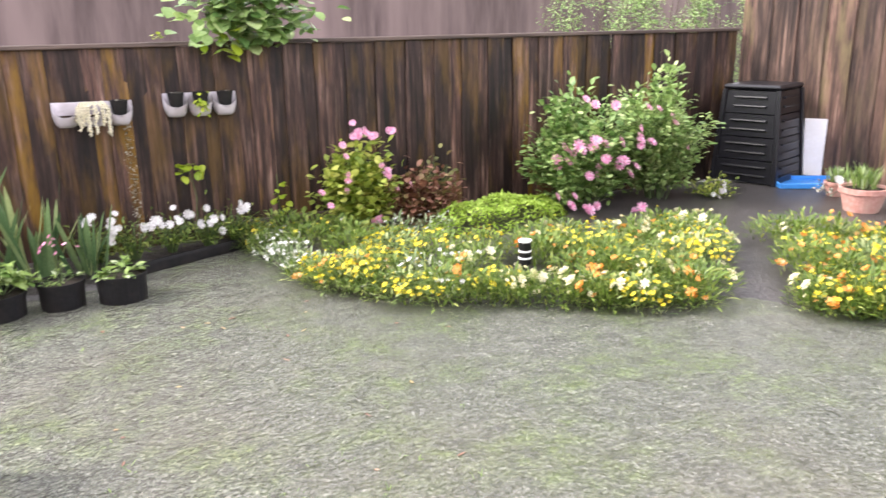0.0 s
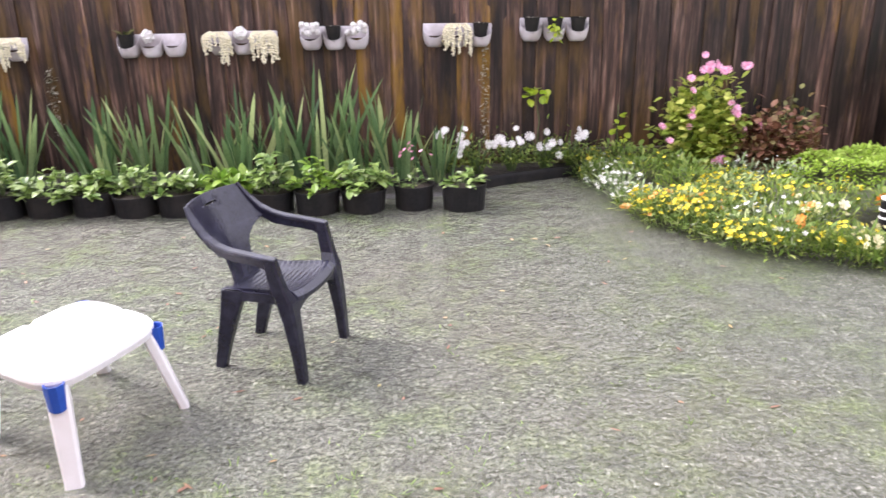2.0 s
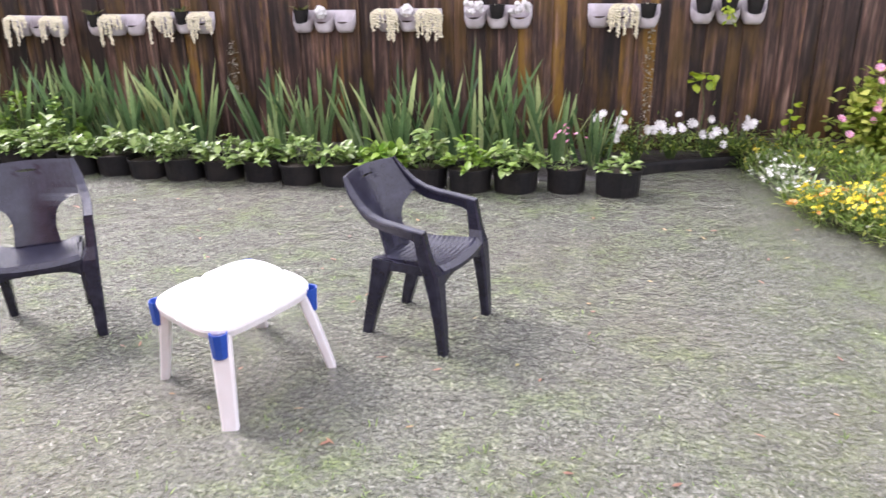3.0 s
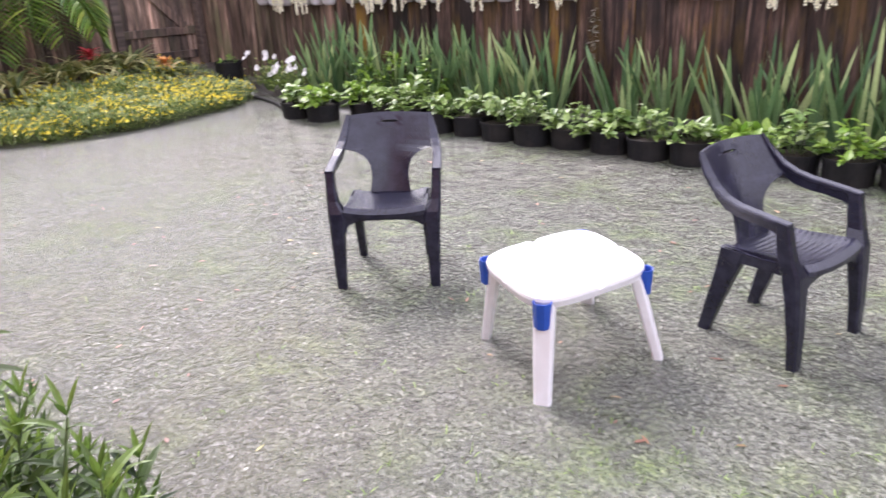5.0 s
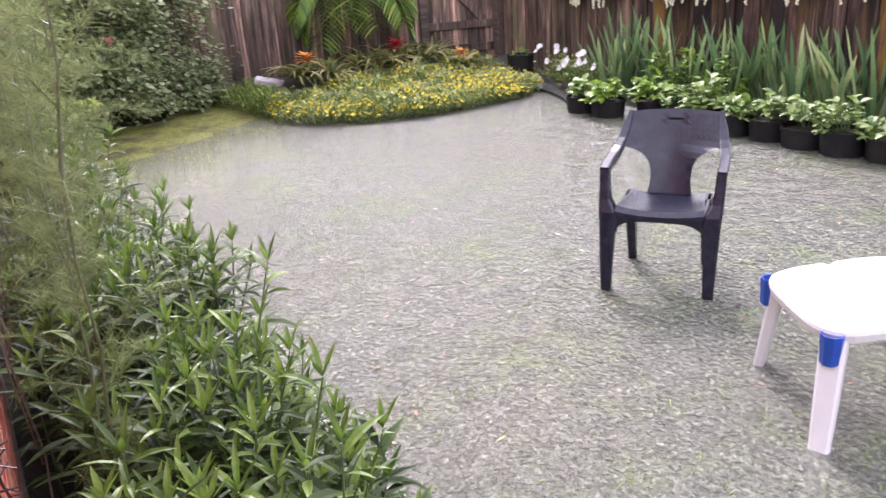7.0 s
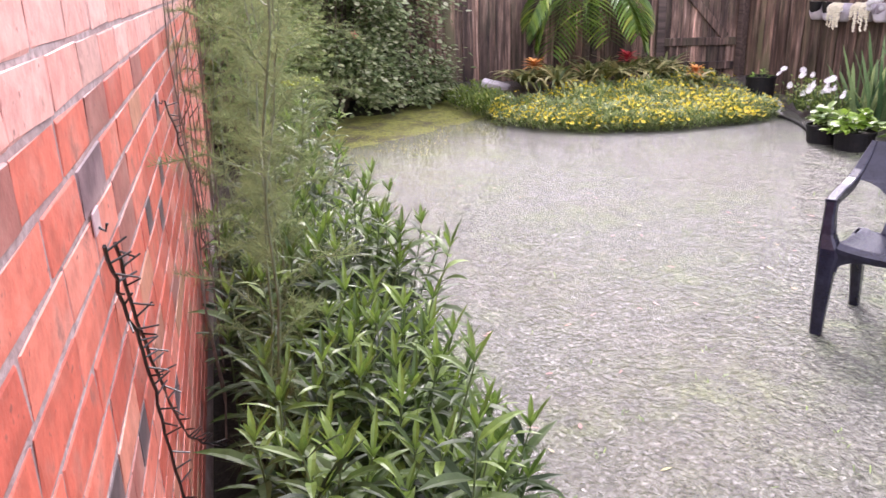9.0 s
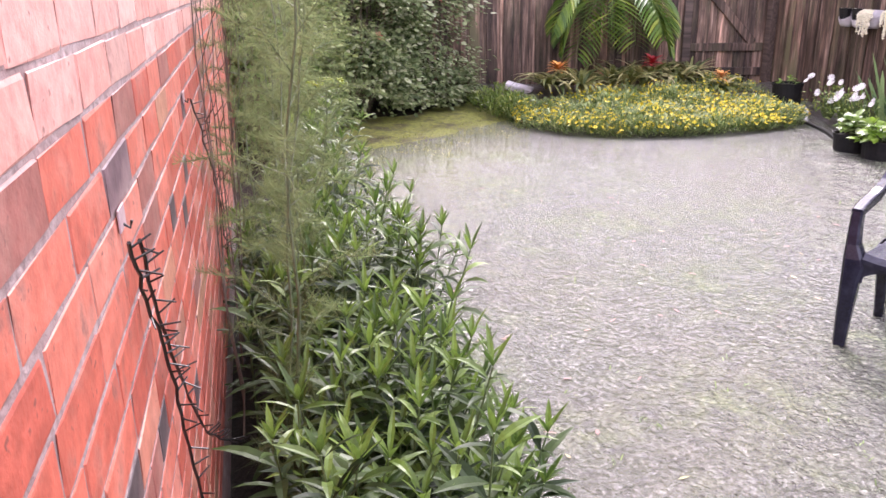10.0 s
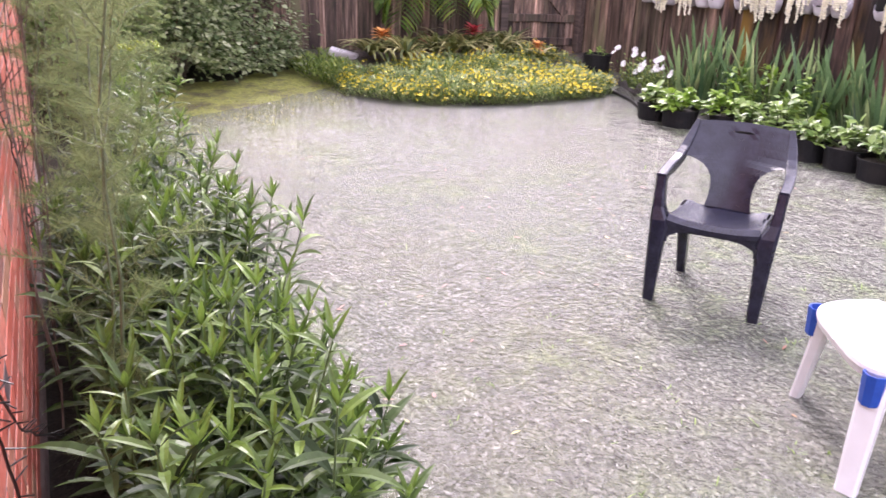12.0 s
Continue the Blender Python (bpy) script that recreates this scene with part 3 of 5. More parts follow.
L_OLIVE = leaf_mat("olive_leaf", (0.10, 0.11, 0.03), (0.26, 0.25, 0.08), 0.5, 0.2, (0.38, 0.24, 0.12))
L_ROSE_PALE = leaf_mat("pale_shrub_leaf", (0.16, 0.27, 0.08), (0.38, 0.52, 0.18), 0.42, 0.32, (0.60, 0.68, 0.34))
L_HEDGE = leaf_mat("hedge_leaf", (0.12, 0.18, 0.08), (0.42, 0.50, 0.26), 0.25, 0.5, (0.80, 0.82, 0.60))
L_HEDGE_LIGHT = leaf_mat("hedge_leaf_light", (0.22, 0.31, 0.11), (0.56, 0.64, 0.28), 0.3, 0.5, (0.84, 0.86, 0.58))
L_PALM = leaf_mat("palm_leaf", (0.06, 0.14, 0.02), (0.17, 0.28, 0.04), 0.4, 0.3, (0.40, 0.46, 0.08))
L_STRAP = leaf_mat("strap_leaf", (0.045, 0.08, 0.018), (0.22, 0.23, 0.07), 0.38, 0.2, (0.62, 0.55, 0.28))
L_FENNEL = leaf_mat("fennel_leaf", (0.12, 0.17, 0.075), (0.28, 0.35, 0.15), 0.5, 0.45)
L_GREY = leaf_mat("grey_green_leaf", (0.24, 0.24, 0.18), (0.52, 0.48, 0.40), 0.6, 0.2)
L_VINE = leaf_mat("lime_vine_leaf", (0.25, 0.38, 0.02), (0.50, 0.58, 0.06), 0.4, 0.3)
F_YELLOW = leaf_mat("yellow_petal", (0.80, 0.60, 0.02), (0.90, 0.78, 0.07), 0.5, 0.2)
F_PALE = leaf_mat("cream_petal", (0.72, 0.66, 0.40), (0.85, 0.80, 0.58), 0.5, 0.2)
F_ORANGE = leaf_mat("orange_petal", (0.75, 0.24, 0.02), (0.85, 0.45, 0.12), 0.5, 0.2, (0.80, 0.45, 0.28))
F_WHITE = leaf_mat("white_petal", (0.72, 0.70, 0.70), (0.85, 0.84, 0.83), 0.5, 0.2)
F_PINK = leaf_mat("pink_petal", (0.72, 0.22, 0.42), (0.85, 0.42, 0.60), 0.5, 0.2, (0.88, 0.66, 0.76))
F_CORAL = leaf_mat("coral_petal", (0.70, 0.18, 0.16), (0.82, 0.34, 0.30), 0.5, 0.2)
F_RED = leaf_mat("red_bract", (0.60, 0.03, 0.05), (0.72, 0.10, 0.12), 0.4, 0.15)
F_BRACT = leaf_mat("orange_bract", (0.60, 0.20, 0.03), (0.78, 0.40, 0.12), 0.4, 0.15)
F_CREAM = leaf_mat("cream_bead", (0.72, 0.66, 0.44), (0.88, 0.84, 0.68), 0.5, 0.2)
M_STEM = grain_mat("green_stem", (0.05, 0.09, 0.03), (0.12, 0.17, 0.06), 40, 0.5, 0.1)
M_FENNEL = grain_mat("fennel_stalk", (0.07, 0.10, 0.05), (0.17, 0.21, 0.11), 40, 0.5, 0.1)
M_BARK = grain_mat("grey_bark", (0.06, 0.045, 0.035), (0.17, 0.13, 0.10), 30, 0.7, 0.5)


# ---- house wall ----
WALL_Y = -0.047


def brick_wall():
    x_end, x_far, top = -0.30, -8.2, 2.66
    w = part("wall_house", box((x_end - x_far, 0.22, top + 0.2), ((x_end + x_far) / 2, WALL_Y - 0.0014 - 0.11, top / 2 - 0.1), 0.0), M_MORTAR)
    tagged(w, "red clay brick house wall with pale mortar joints", "brick wall", kind="structure")
    course, pitch = 0.0677, 0.200
    rng = random.Random(3)
    shapes = []
    for s in range(6):
        r = random.Random(70 + s)
        b = box((pitch - 0.008, 0.030, course - 0.0072), (0, 0, 0), 0.002)
        for q in b.verts:
            q.co += Vector((r.uniform(-.004, .004), r.uniform(-.0006, .0006), r.uniform(-.0026, .0026)))
        d = bpy.data.meshes.new("brick")
        b.to_mesh(d)
        b.free()
        d.materials.append(M_BRICK)
        shapes.append(d)
    burnt = shapes[0].copy()
    burnt.materials.clear()
    burnt.materials.append(M_BURNT)
    # the upper courses, from k = 17 on, get a paler brick colour
    paler = []
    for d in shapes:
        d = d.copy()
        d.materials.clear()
        d.materials.append(M_BRICK_PALE)
        paler.append(d)
    headers = []
    for stuff_ in (M_DARK_BRICK, M_BRICK):
        d = bpy.data.meshes.new("header")
        b = box((pitch / 2 - 0.008, 0.030, course - 0.0072), (0, 0, 0), 0.002)
        b.to_mesh(d)
        b.free()
        d.materials.append(stuff_)
        headers.append(d)
    far, far_pale = Cloud(), Cloud()
    z0 = 1.352 - 17 * course
    n_near = 0
    for k in range(int((top - z0) / course)):
        z = z0 + (k + 0.5) * course
        off = 0.5 * pitch * (k % 2) + 0.05 * math.sin(k * 2.1)
        i = 0
        while True:
            x = x_end - off - (i + 0.5) * pitch
            i += 1
            if x < x_far + pitch / 2:
                break
            y = WALL_Y - 0.015 + rng.uniform(-0.0006, 0.0008)
            if x > (-2.5 if z > 0.95 else -2.0) and 0.60 < z < 1.66 and n_near < 298:
                k_shape = rng.randrange(6)
                if k < 17 and rng.random() < 0.065 and not (abs(x + 1.111) < 0.22 and abs(z - 1.25) < 0.09):
                    for d_, dx in zip(headers, (-pitch / 4, pitch / 4)):
                        part("brick", d_, M_BRICK, w).matrix_basis = pose(x + dx, y, z, 0, rng.uniform(-0.5, 0.5), 0)
                    n_near += 2
                    continue
                p = part("brick", burnt if abs(x + 1.111) < 0.100 and abs(z - 1.25) < 0.033 else (paler if k >= 17 else shapes)[k_shape], M_BRICK, w)
                p.matrix_basis = pose(x, y, z, 0, rng.uniform(-0.5, 0.5), rng.uniform(-0.1, 0.1))
                n_near += 1
            else:
                hx, hz = (pitch - 0.008) / 2, (course - 0.0075) / 2
                o = [(x - hx, y - .015, z - hz), (x + hx, y - .015, z - hz), (x + hx, y - .015, z + hz), (x - hx, y - .015, z + hz),
                     (x - hx + .002, y + .015, z - hz + .002), (x + hx - .002, y + .015, z - hz + .002), (x + hx - .002, y + .015, z + hz - .002), (x - hx + .002, y + .015, z + hz - .002)]
                (far_pale if k >= 17 else far).add((o, [(4, 5, 6, 7), (0, 1, 5, 4), (1, 2, 6, 5), (2, 3, 7, 6), (3, 0, 4, 7)]))
    b = part("brick_courses", far.done(), M_BRICK_FAR, w)
    b["kind"] = "stuff"
    b = part("dry_brick_courses", far_pale.done(), M_BRICK_PALE_FAR, w, "paler pinkish bricks of the upper courses")
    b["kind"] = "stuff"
    # plain closing walls of the house round the place where the camera stands
    r = part("wall_return", box((0.22, 2.4, top), (x_end - 0.115, WALL_Y - 0.23 - 1.2, top / 2), 0), M_MORTAR)
    tagged(r, "plain rendered return wall of the house", "wall", kind="structure")
    r = part("wall_porch", box((10.0, 0.2, top), (4.5, -2.6, top / 2), 0), M_MORTAR)
    tagged(r, "plain rendered back wall of the porch", "wall", kind="structure")


# ---- string lights on the wall ----
def string_lights(name_label, pts, seed, twigs):
    t = thing("string_lights", name_label, "string lights")
    part("wire", tube(pts, 0.0028, 5), M_WIRE, t)
    rng = random.Random(seed)
    P = [Vector(q) for q in pts]
    for i in range(twigs):
        u = (i + 0.5) / twigs * (len(P) - 1)
        k = int(u)
        q = P[k].lerp(P[k + 1], u - k)
        d = Vector((rng.uniform(-1, 1), rng.uniform(0.2, 1.0), rng.uniform(-0.2, 0.6))).normalized()
        part("bulb", tube([q, q + d * 0.016, q + d * 0.032], 0.0018, 5, 0.8), M_WIRE, t)
    return t


def wavy(pts, seed, amp=0.005, sub=4):
    rng = random.Random(seed)
    P = [Vector(q) for q in pts]
    out = []
    for a, b in zip(P, P[1:]):
        for k in range(sub):
            out.append(a.lerp(b, k / sub) + Vector((rng.uniform(-amp, amp), rng.uniform(0, amp), rng.uniform(-amp, amp) * 0.4)))
    out.append(P[-1])
    return out


def wall_lights():
    y = WALL_Y + 0.012
    string_lights("black string light wire hanging down the brick wall", wavy([(-1.000, y, 1.188), (-1.067, y, 1.108), (-1.156, y, 0.993), (-1.209, y, 0.905), (-1.244, y, 0.790), (-1.350, y, 0.577), (-1.42, y + .03, 0.39)], 1), 1, 26)
    string_lights("black string light wire hanging down the brick wall", wavy([(-1.085, y, 1.170), (-1.165, y, 1.020), (-1.315, y, 0.834), (-1.58, y, 0.577), (-1.864, y, 0.383), (-2.04, y + .05, 0.26)], 2), 2, 24)
    string_lights("black string light wire along the brick wall", wavy([(-2.218, y, 1.197), (-2.527, y, 1.029), (-2.926, y, 0.807), (-3.19, y, 0.524), (-3.28, y, 0.347)], 3, 0.012), 3, 24)
    for x, z in ((-1.058, 1.206), (-2.20, 1.206)):
        c = thing("wall_hook", "small translucent hook stuck on the brick wall", "hook", pose(x, WALL_Y + 0.002, z))
        part("plate", box((0.045, 0.003, 0.030), (0, 0.001, 0), 0.001), M_CLIP, c)
        part("peg", tube([(0, 0.002, -0.008), (0, 0.010, -0.014), (0, 0.013, -0.004)], 0.002, 6), M_WIRE, c)


brick_wall()
wall_lights()


# ---- plants along the house ----
def lance_shrub(x, y, stems, height, seed):
    rng = random.Random(seed)
    t = thing("lance_leaf_shrub", "dense green shrub with narrow pointed leaves against the house", "shrub", pose(x, y, 0), "shrubs along the house wall")
    st, lv, tp = Cloud(), Cloud(), Cloud()
    for s in range(int(stems * 1.15)):
        bx, by = rng.uniform(-0.24, 0.24), rng.uniform(-0.13, 0.18)
        h = height * rng.uniform(0.62, 0.99)
        lean = Vector((rng.uniform(-0.16, 0.16) + bx * 0.25, rng.uniform(-0.06, 0.13) + by * 0.35, 0))
        path = [Vector((bx, by, 0)) + lean * (k / 5) ** 1.4 + Vector((0, 0, h * k / 5)) for k in range(6)]
        st.add(tube(path, 0.0045, 5, 0.45))
        z, turn = 0.16, rng.random() * 3
        while z < h:
            u = z / h
            q = path[0] + lean * u ** 1.4 + Vector((0, 0, z))
            for k in range(2):
                a = turn + k * math.pi + rng.uniform(-.3, .3)
                up = 0.05 + 0.75 * u * u + rng.uniform(-.25, .3)
                d = Vector((math.cos(a), math.sin(a), up))
                L = rng.uniform(0.095, 0.155) * (1.0 if u < 0.9 else 0.75)
                (tp if u > 0.88 and rng.random() < 0.75 else lv).leaf(q, d, L, L * rng.uniform(0.16, 0.24), rng.uniform(0.4, 1.2), 3, 0.3, 0.4, rng.uniform(-.3, .3))
            turn += 1.35
            z += rng.uniform(0.030, 0.046)
        top = path[-1]
        for k in range(5):
            a = k * 1.26 + turn
            tp.leaf(top, (math.cos(a) * 0.5, math.sin(a) * 0.5, rng.uniform(.6, 1.3)), rng.uniform(0.05, 0.10), 0.015, 0.35, 3, 0.35)
    part("stalk", st.done(), M_STEM, t)
    part("foliage", lv.done(), L_LANCE, t)
    part("young_foliage", tp.done(), L_LANCE_TIP, t, "light green shoot tips")
    return t


def shrubs():
    rng = random.Random(12)
    for i, (x, y, n, h) in enumerate([(-1.22, 0.22, 20, 0.60), (-1.42, 0.34, 24, 0.76), (-1.62, 0.27, 12, 0.70), (-1.80, 0.38, 22, 0.76), (-2.02, 0.28, 12, 0.72), (-2.25, 0.40, 20, 0.76), (-2.5, 0.28, 10, 0.70),
                                     (-2.72, 0.41, 18, 0.76), (-3.2, 0.40, 17, 0.78), (-3.7, 0.42, 12, 0.76), (-4.25, 0.44, 12, 0.78), (-4.85, 0.46, 12, 0.75), (-5.5, 0.48, 12, 0.74), (-6.2, 0.50, 12, 0.72), (-6.9, 0.5, 12, 0.7),
                                     (-1.58, 0.50, 15, 0.52), (-2.28, 0.17, 11, 0.58), (-2.75, 0.19, 12, 0.60), (-3.25, 0.20, 12, 0.62), (-3.8, 0.2, 10, 0.62)]):
        lance_shrub(x, y, n, h, 240 + i)


shrubs()


def fennel(x, y, h, seed, stalks=2):
    """Arching jointed stalks that carry clouds of hair-fine leaves."""
    rng = random.Random(seed)
    t = thing("fennel_plant", "tall feathery grey-green fennel with yellow flower heads", "herb", pose(x, y, 0), "fennel by the house wall")
    lv = Cloud()
    for s in range(stalks):
        st = Cloud()
        a0 = rng.random() * 6.3
        lean = Vector((math.cos(a0) * 0.38, abs(math.sin(a0)) * 0.16, 0))
        hh = h * rng.uniform(0.8, 1.05)
        b = Vector((rng.uniform(-.10, .10), rng.uniform(-.05, .08), 0))
        path = [b + lean * (k / 9) ** 1.5 + Vector((0.018 * math.sin(k * 2.1 + a0), 0.012 * math.cos(k * 1.7), hh * k / 9)) for k in range(10)]
        st.add(tube(path, 0.0058, 6, 0.3))
        for k in range(22):
            u = 0.12 + 0.86 * k / 21
            i = min(8, int(u * 9))
            q = path[i].lerp(path[i + 1], u * 9 - i)
            a = k * 2.4 + rng.random()
            d = Vector((math.cos(a), math.sin(a) * 0.7, rng.uniform(0.1, 1.0))).normalized()
            L = rng.uniform(0.12, 0.30)
            e = q + d * L + Vector((0, 0, -0.25 * L))
            mid = q + d * L * 0.55
            st.add(tube([q, mid, e], 0.0017, 4, 0.5))
            for m in range(140):
                w = rng.uniform(0.12, 1.1)
                c = q.lerp(mid, w / 0.55) if w < 0.55 else mid.lerp(e, (w - 0.55) / 0.45)
                dd = (d * 0.45 + Vector((rng.uniform(-1, 1), rng.uniform(-1, 1), rng.uniform(-0.8, 0.7)))).normalized()
                side = dd.orthogonal().normalized() * 0.0009
                ln = rng.uniform(0.03, 0.075)
                lv.add(([tuple(c - side), tuple(c + side), tuple(c + dd * ln)], [(0, 1, 2)]))
        part("stalk", st.done(), M_FENNEL, t)
        if s < 1:
            fl = Cloud()
            top = path[-1]
            for m in range(60):
                a, r = rng.random() * 6.3, rng.random() ** 0.5 * 0.07
                q = top + Vector((math.cos(a) * r, math.sin(a) * r, 0.03 + rng.uniform(-.008, .008)))
                fl.add(([tuple(top), tuple(top + Vector((.0008, 0, 0))), tuple(q)], [(0, 1, 2)]))
                fl.ball(q, 0.0055)
            tagged(part("flower_head", fl.done(), L_VINE, t, "yellow-green umbel"), kind="stuff")
    part("feathery_foliage", lv.done(), L_FENNEL, t)


for i, (x, y, h) in enumerate([(-1.95, 0.10, 1.75), (-2.35, 0.16, 1.7), (-2.9, 0.24, 1.38), (-3.3, 0.16, 1.85), (-3.1, 0.06, 1.6), (-3.9, 0.2, 1.6), (-4.6, 0.25, 1.7), (-5.5, 0.3, 1.6)]):
    fennel(x, y, h, 400 + i)


def bare_twigs():
    t = thing("dry_vine", "thin bare brown twigs climbing the brick wall", "vine")
    rng = random.Random(8)
    for i in range(9):
        x = -2.0 - i * 0.20
        c = Cloud()
        pts, q = [], Vector((x, 0.02, 0.3))
        for k in range(9):
            pts.append(q.copy())
            q += Vector((rng.uniform(-.06, .07), rng.uniform(-.012, .014), rng.uniform(0.12, 0.2)))
            q.y = max(q.y, 0.0)
        c.add(tube(pts, 0.003, 5, 0.4))
        for k in range(3, 8):
            e = pts[k] + Vector((rng.uniform(-.16, .16), rng.uniform(0, .08), rng.uniform(.05, .2)))
            c.add(tube([pts[k], pts[k].lerp(e, .5) + Vector((0, .01, .01)), e], 0.0017, 4, 0.5))
        part("twig", c.done(), M_BARK, t)


bare_twigs()


# ---- hedge at the far end ----
def broad_shrub(x, y, rx, ry, h, leaves, seed, label, flowers=0, leaf=None):
    rng = random.Random(seed)
    t = thing("hedge_shrub", label, "shrub", pose(x, y, 0), "flowering hedge shrubs")
    st, lv = Cloud(), Cloud()
    for s in range(16):
        a = rng.random() * 6.3
        e = Vector((math.cos(a) * rx * rng.uniform(.3, .85), math.sin(a) * ry * rng.uniform(.3, .85), h * rng.uniform(0.5, 0.95)))
        b = Vector((math.cos(a) * 0.15, math.sin(a) * 0.15, -0.02))
        st.add(tube([b, b.lerp(e, 0.4) + Vector((0, 0, 0.15)), e], 0.018, 6, 0.3))
    clumps = []
    for i in range(110):
        a, b = rng.random() * 6.3, rng.uniform(-0.98, 1.0)
        rr = math.sqrt(max(0.05, 1 - max(b, -0.2) ** 2)) * rng.uniform(0.7, 1.05)
        clumps.append(Vector((math.cos(a) * rx * rr, math.sin(a) * ry * rr, h * (0.5 + 0.48 * b))))
    for i in range(leaves):
        c = clumps[rng.randrange(110)]
        o = Vector((rng.gauss(0, .13), rng.gauss(0, .13), rng.gauss(0, .12)))
        q = c + o
        if q.z < 0.10:
            q.z = 0.1 + rng.random() * 0.2
        d = Vector((q.x / rx, q.y / ry, rng.uniform(-.5, .3))) + Vector((rng.uniform(-.8, .8), rng.uniform(-.8, .8), 0))
        L = rng.uniform(0.05, 0.092)
        lv.leaf(q, d, L, L * 0.7, rng.uniform(0.2, 0.9), 2, 0.15, 0.45, rng.uniform(-.6, .6))
    for i in range(flowers):
        c = clumps[rng.randrange(110)]
        q = c * 1.06
        q.z = min(q.z, h * 0.55)
        fl = Cloud()
        fl.bloom(q, (q.x, q.y - 0.2, 0.3), 0.05, 5, 0.4, rng, 2)
        part("blossom", fl.done(), F_CORAL, t, "coral pink blossom")
    part("branch", st.done(), M_BARK, t)
    part("foliage", lv.done(), leaf or L_HEDGE, t)


broad_shrub(-8.75, 0.35, 0.95, 0.75, 2.45, 14000, 31, "large light green glossy-leaved hedge shrub with pink flowers", 6, L_HEDGE_LIGHT)
broad_shrub(-9.25, 1.35, 0.85, 0.75, 2.45, 14000, 32, "large dark glossy-leaved hedge shrub with pink flowers", 7)
broad_shrub(-9.65, 2.15, 0.65, 0.60, 2.3, 10000, 33, "large dark glossy-leaved hedge shrub beside the brown fence", 4)
broad_shrub(-9.9, -0.5, 1.0, 0.8, 2.6, 4500, 34, "large light green hedge shrub behind the house corner", 0, L_HEDGE_LIGHT)


broad_shrub(-7.55, 0.22, 0.55, 0.32, 2.1, 3200, 35, "lighter green leafy shrub at the end of the house wall", 0, L_ROSE)


# ---- beds ----
def bed_sheet(name, label, front, back, rise, seed, soil=None):
    """Raised soil between a front line and a back line with the same number of points."""
    rng = random.Random(seed)
    v, f = [], []
    rows_n = 9
    n = len(front)
    for k in range(rows_n):
        t = k / (rows_n - 1)
        for (x0, y0), (x1, y1) in zip(front, back):
            z = -0.03 if k == 0 else 0.003 + rise * min(1, (t - 0.125) * 2.0) + rng.uniform(-0.012, 0.012)
            tt = max(0, t - 0.11 if k > 0 else 0)
            v.append((x0 + (x1 - x0) * tt + rng.uniform(-.015, .015), y0 + (y1 - y0) * tt + rng.uniform(-.015, .015), z))
    for k in range(rows_n - 1):
        for i in range(n - 1):
            f.append((k * n + i, k * n + i + 1, (k + 1) * n + i + 1, (k + 1) * n + i))
    ob = part(name, (v, f), soil or M_MULCH, smooth=True)
    return tagged(ob, label, "garden bed", kind="structure")


def thicken(line, times=3):
    for _ in range(times):
        out = [line[0]]
        for a, b in zip(line, line[1:]):
            out += [(a[0] * .75 + b[0] * .25, a[1] * .75 + b[1] * .25), (a[0] * .25 + b[0] * .75, a[1] * .25 + b[1] * .75)]
        line = out + [line[-1]]
    return line


R_FRONT = thicken([(1.22, 6.35), (1.28, 5.75), (1.48, 4.95), (1.92, 4.30), (2.55, 4.02), (3.15, 3.55), (3.75, 3.45), (4.05, 3.05), (4.35, 2.65), (5.3, 2.1), (6.8, 1.4)], 2)
R_BACK = [(1.22 + (9.0 - 1.22) * i / (len(R_FRONT) - 1), 6.50 - 3.2 * max(0, i / (len(R_FRONT) - 1) - 0.68) / 0.32) for i in range(len(R_FRONT))]
bed_sheet("ground_right_bed", "wet dark mulch of the raised flower bed", R_FRONT, R_BACK, 0.10, 1)
L_FRONT = thicken([(-9.3, 2.75), (-8.55, 3.0), (-7.75, 3.0), (-7.20, 3.35), (-6.98, 3.9), (-6.88, 4.45), (-6.95, 5.1), (-7.15, 5.6), (-7.9, 6.1)], 2)
L_BACK = [(-9.9 + 1.3 * i / (len(L_FRONT) - 1), 3.0 + 3.45 * i / (len(L_FRONT) - 1)) for i in range(len(L_FRONT))]
bed_sheet("ground_left_bed", "wet dark soil of the flower bed by the gate", L_FRONT, L_BACK, 0.22, 2)
P_FRONT = thicken([(1.30, 6.28), (0.86, 6.10), (0.42, 5.90), (0.25, 5.62), (-1.5, 5.55), (-4.0, 5.6), (-6.0, 5.45), (-6.7, 5.75), (-7.6, 6.2)], 2)
P_BACK = [(1.30 - 9.6 * i / (len(P_FRONT) - 1), 6.5) for i in range(len(P_FRONT))]
bed_sheet("ground_pot_strip", "wet dark soil strip along the fence foot", P_FRONT, P_BACK, 0.05, 3)


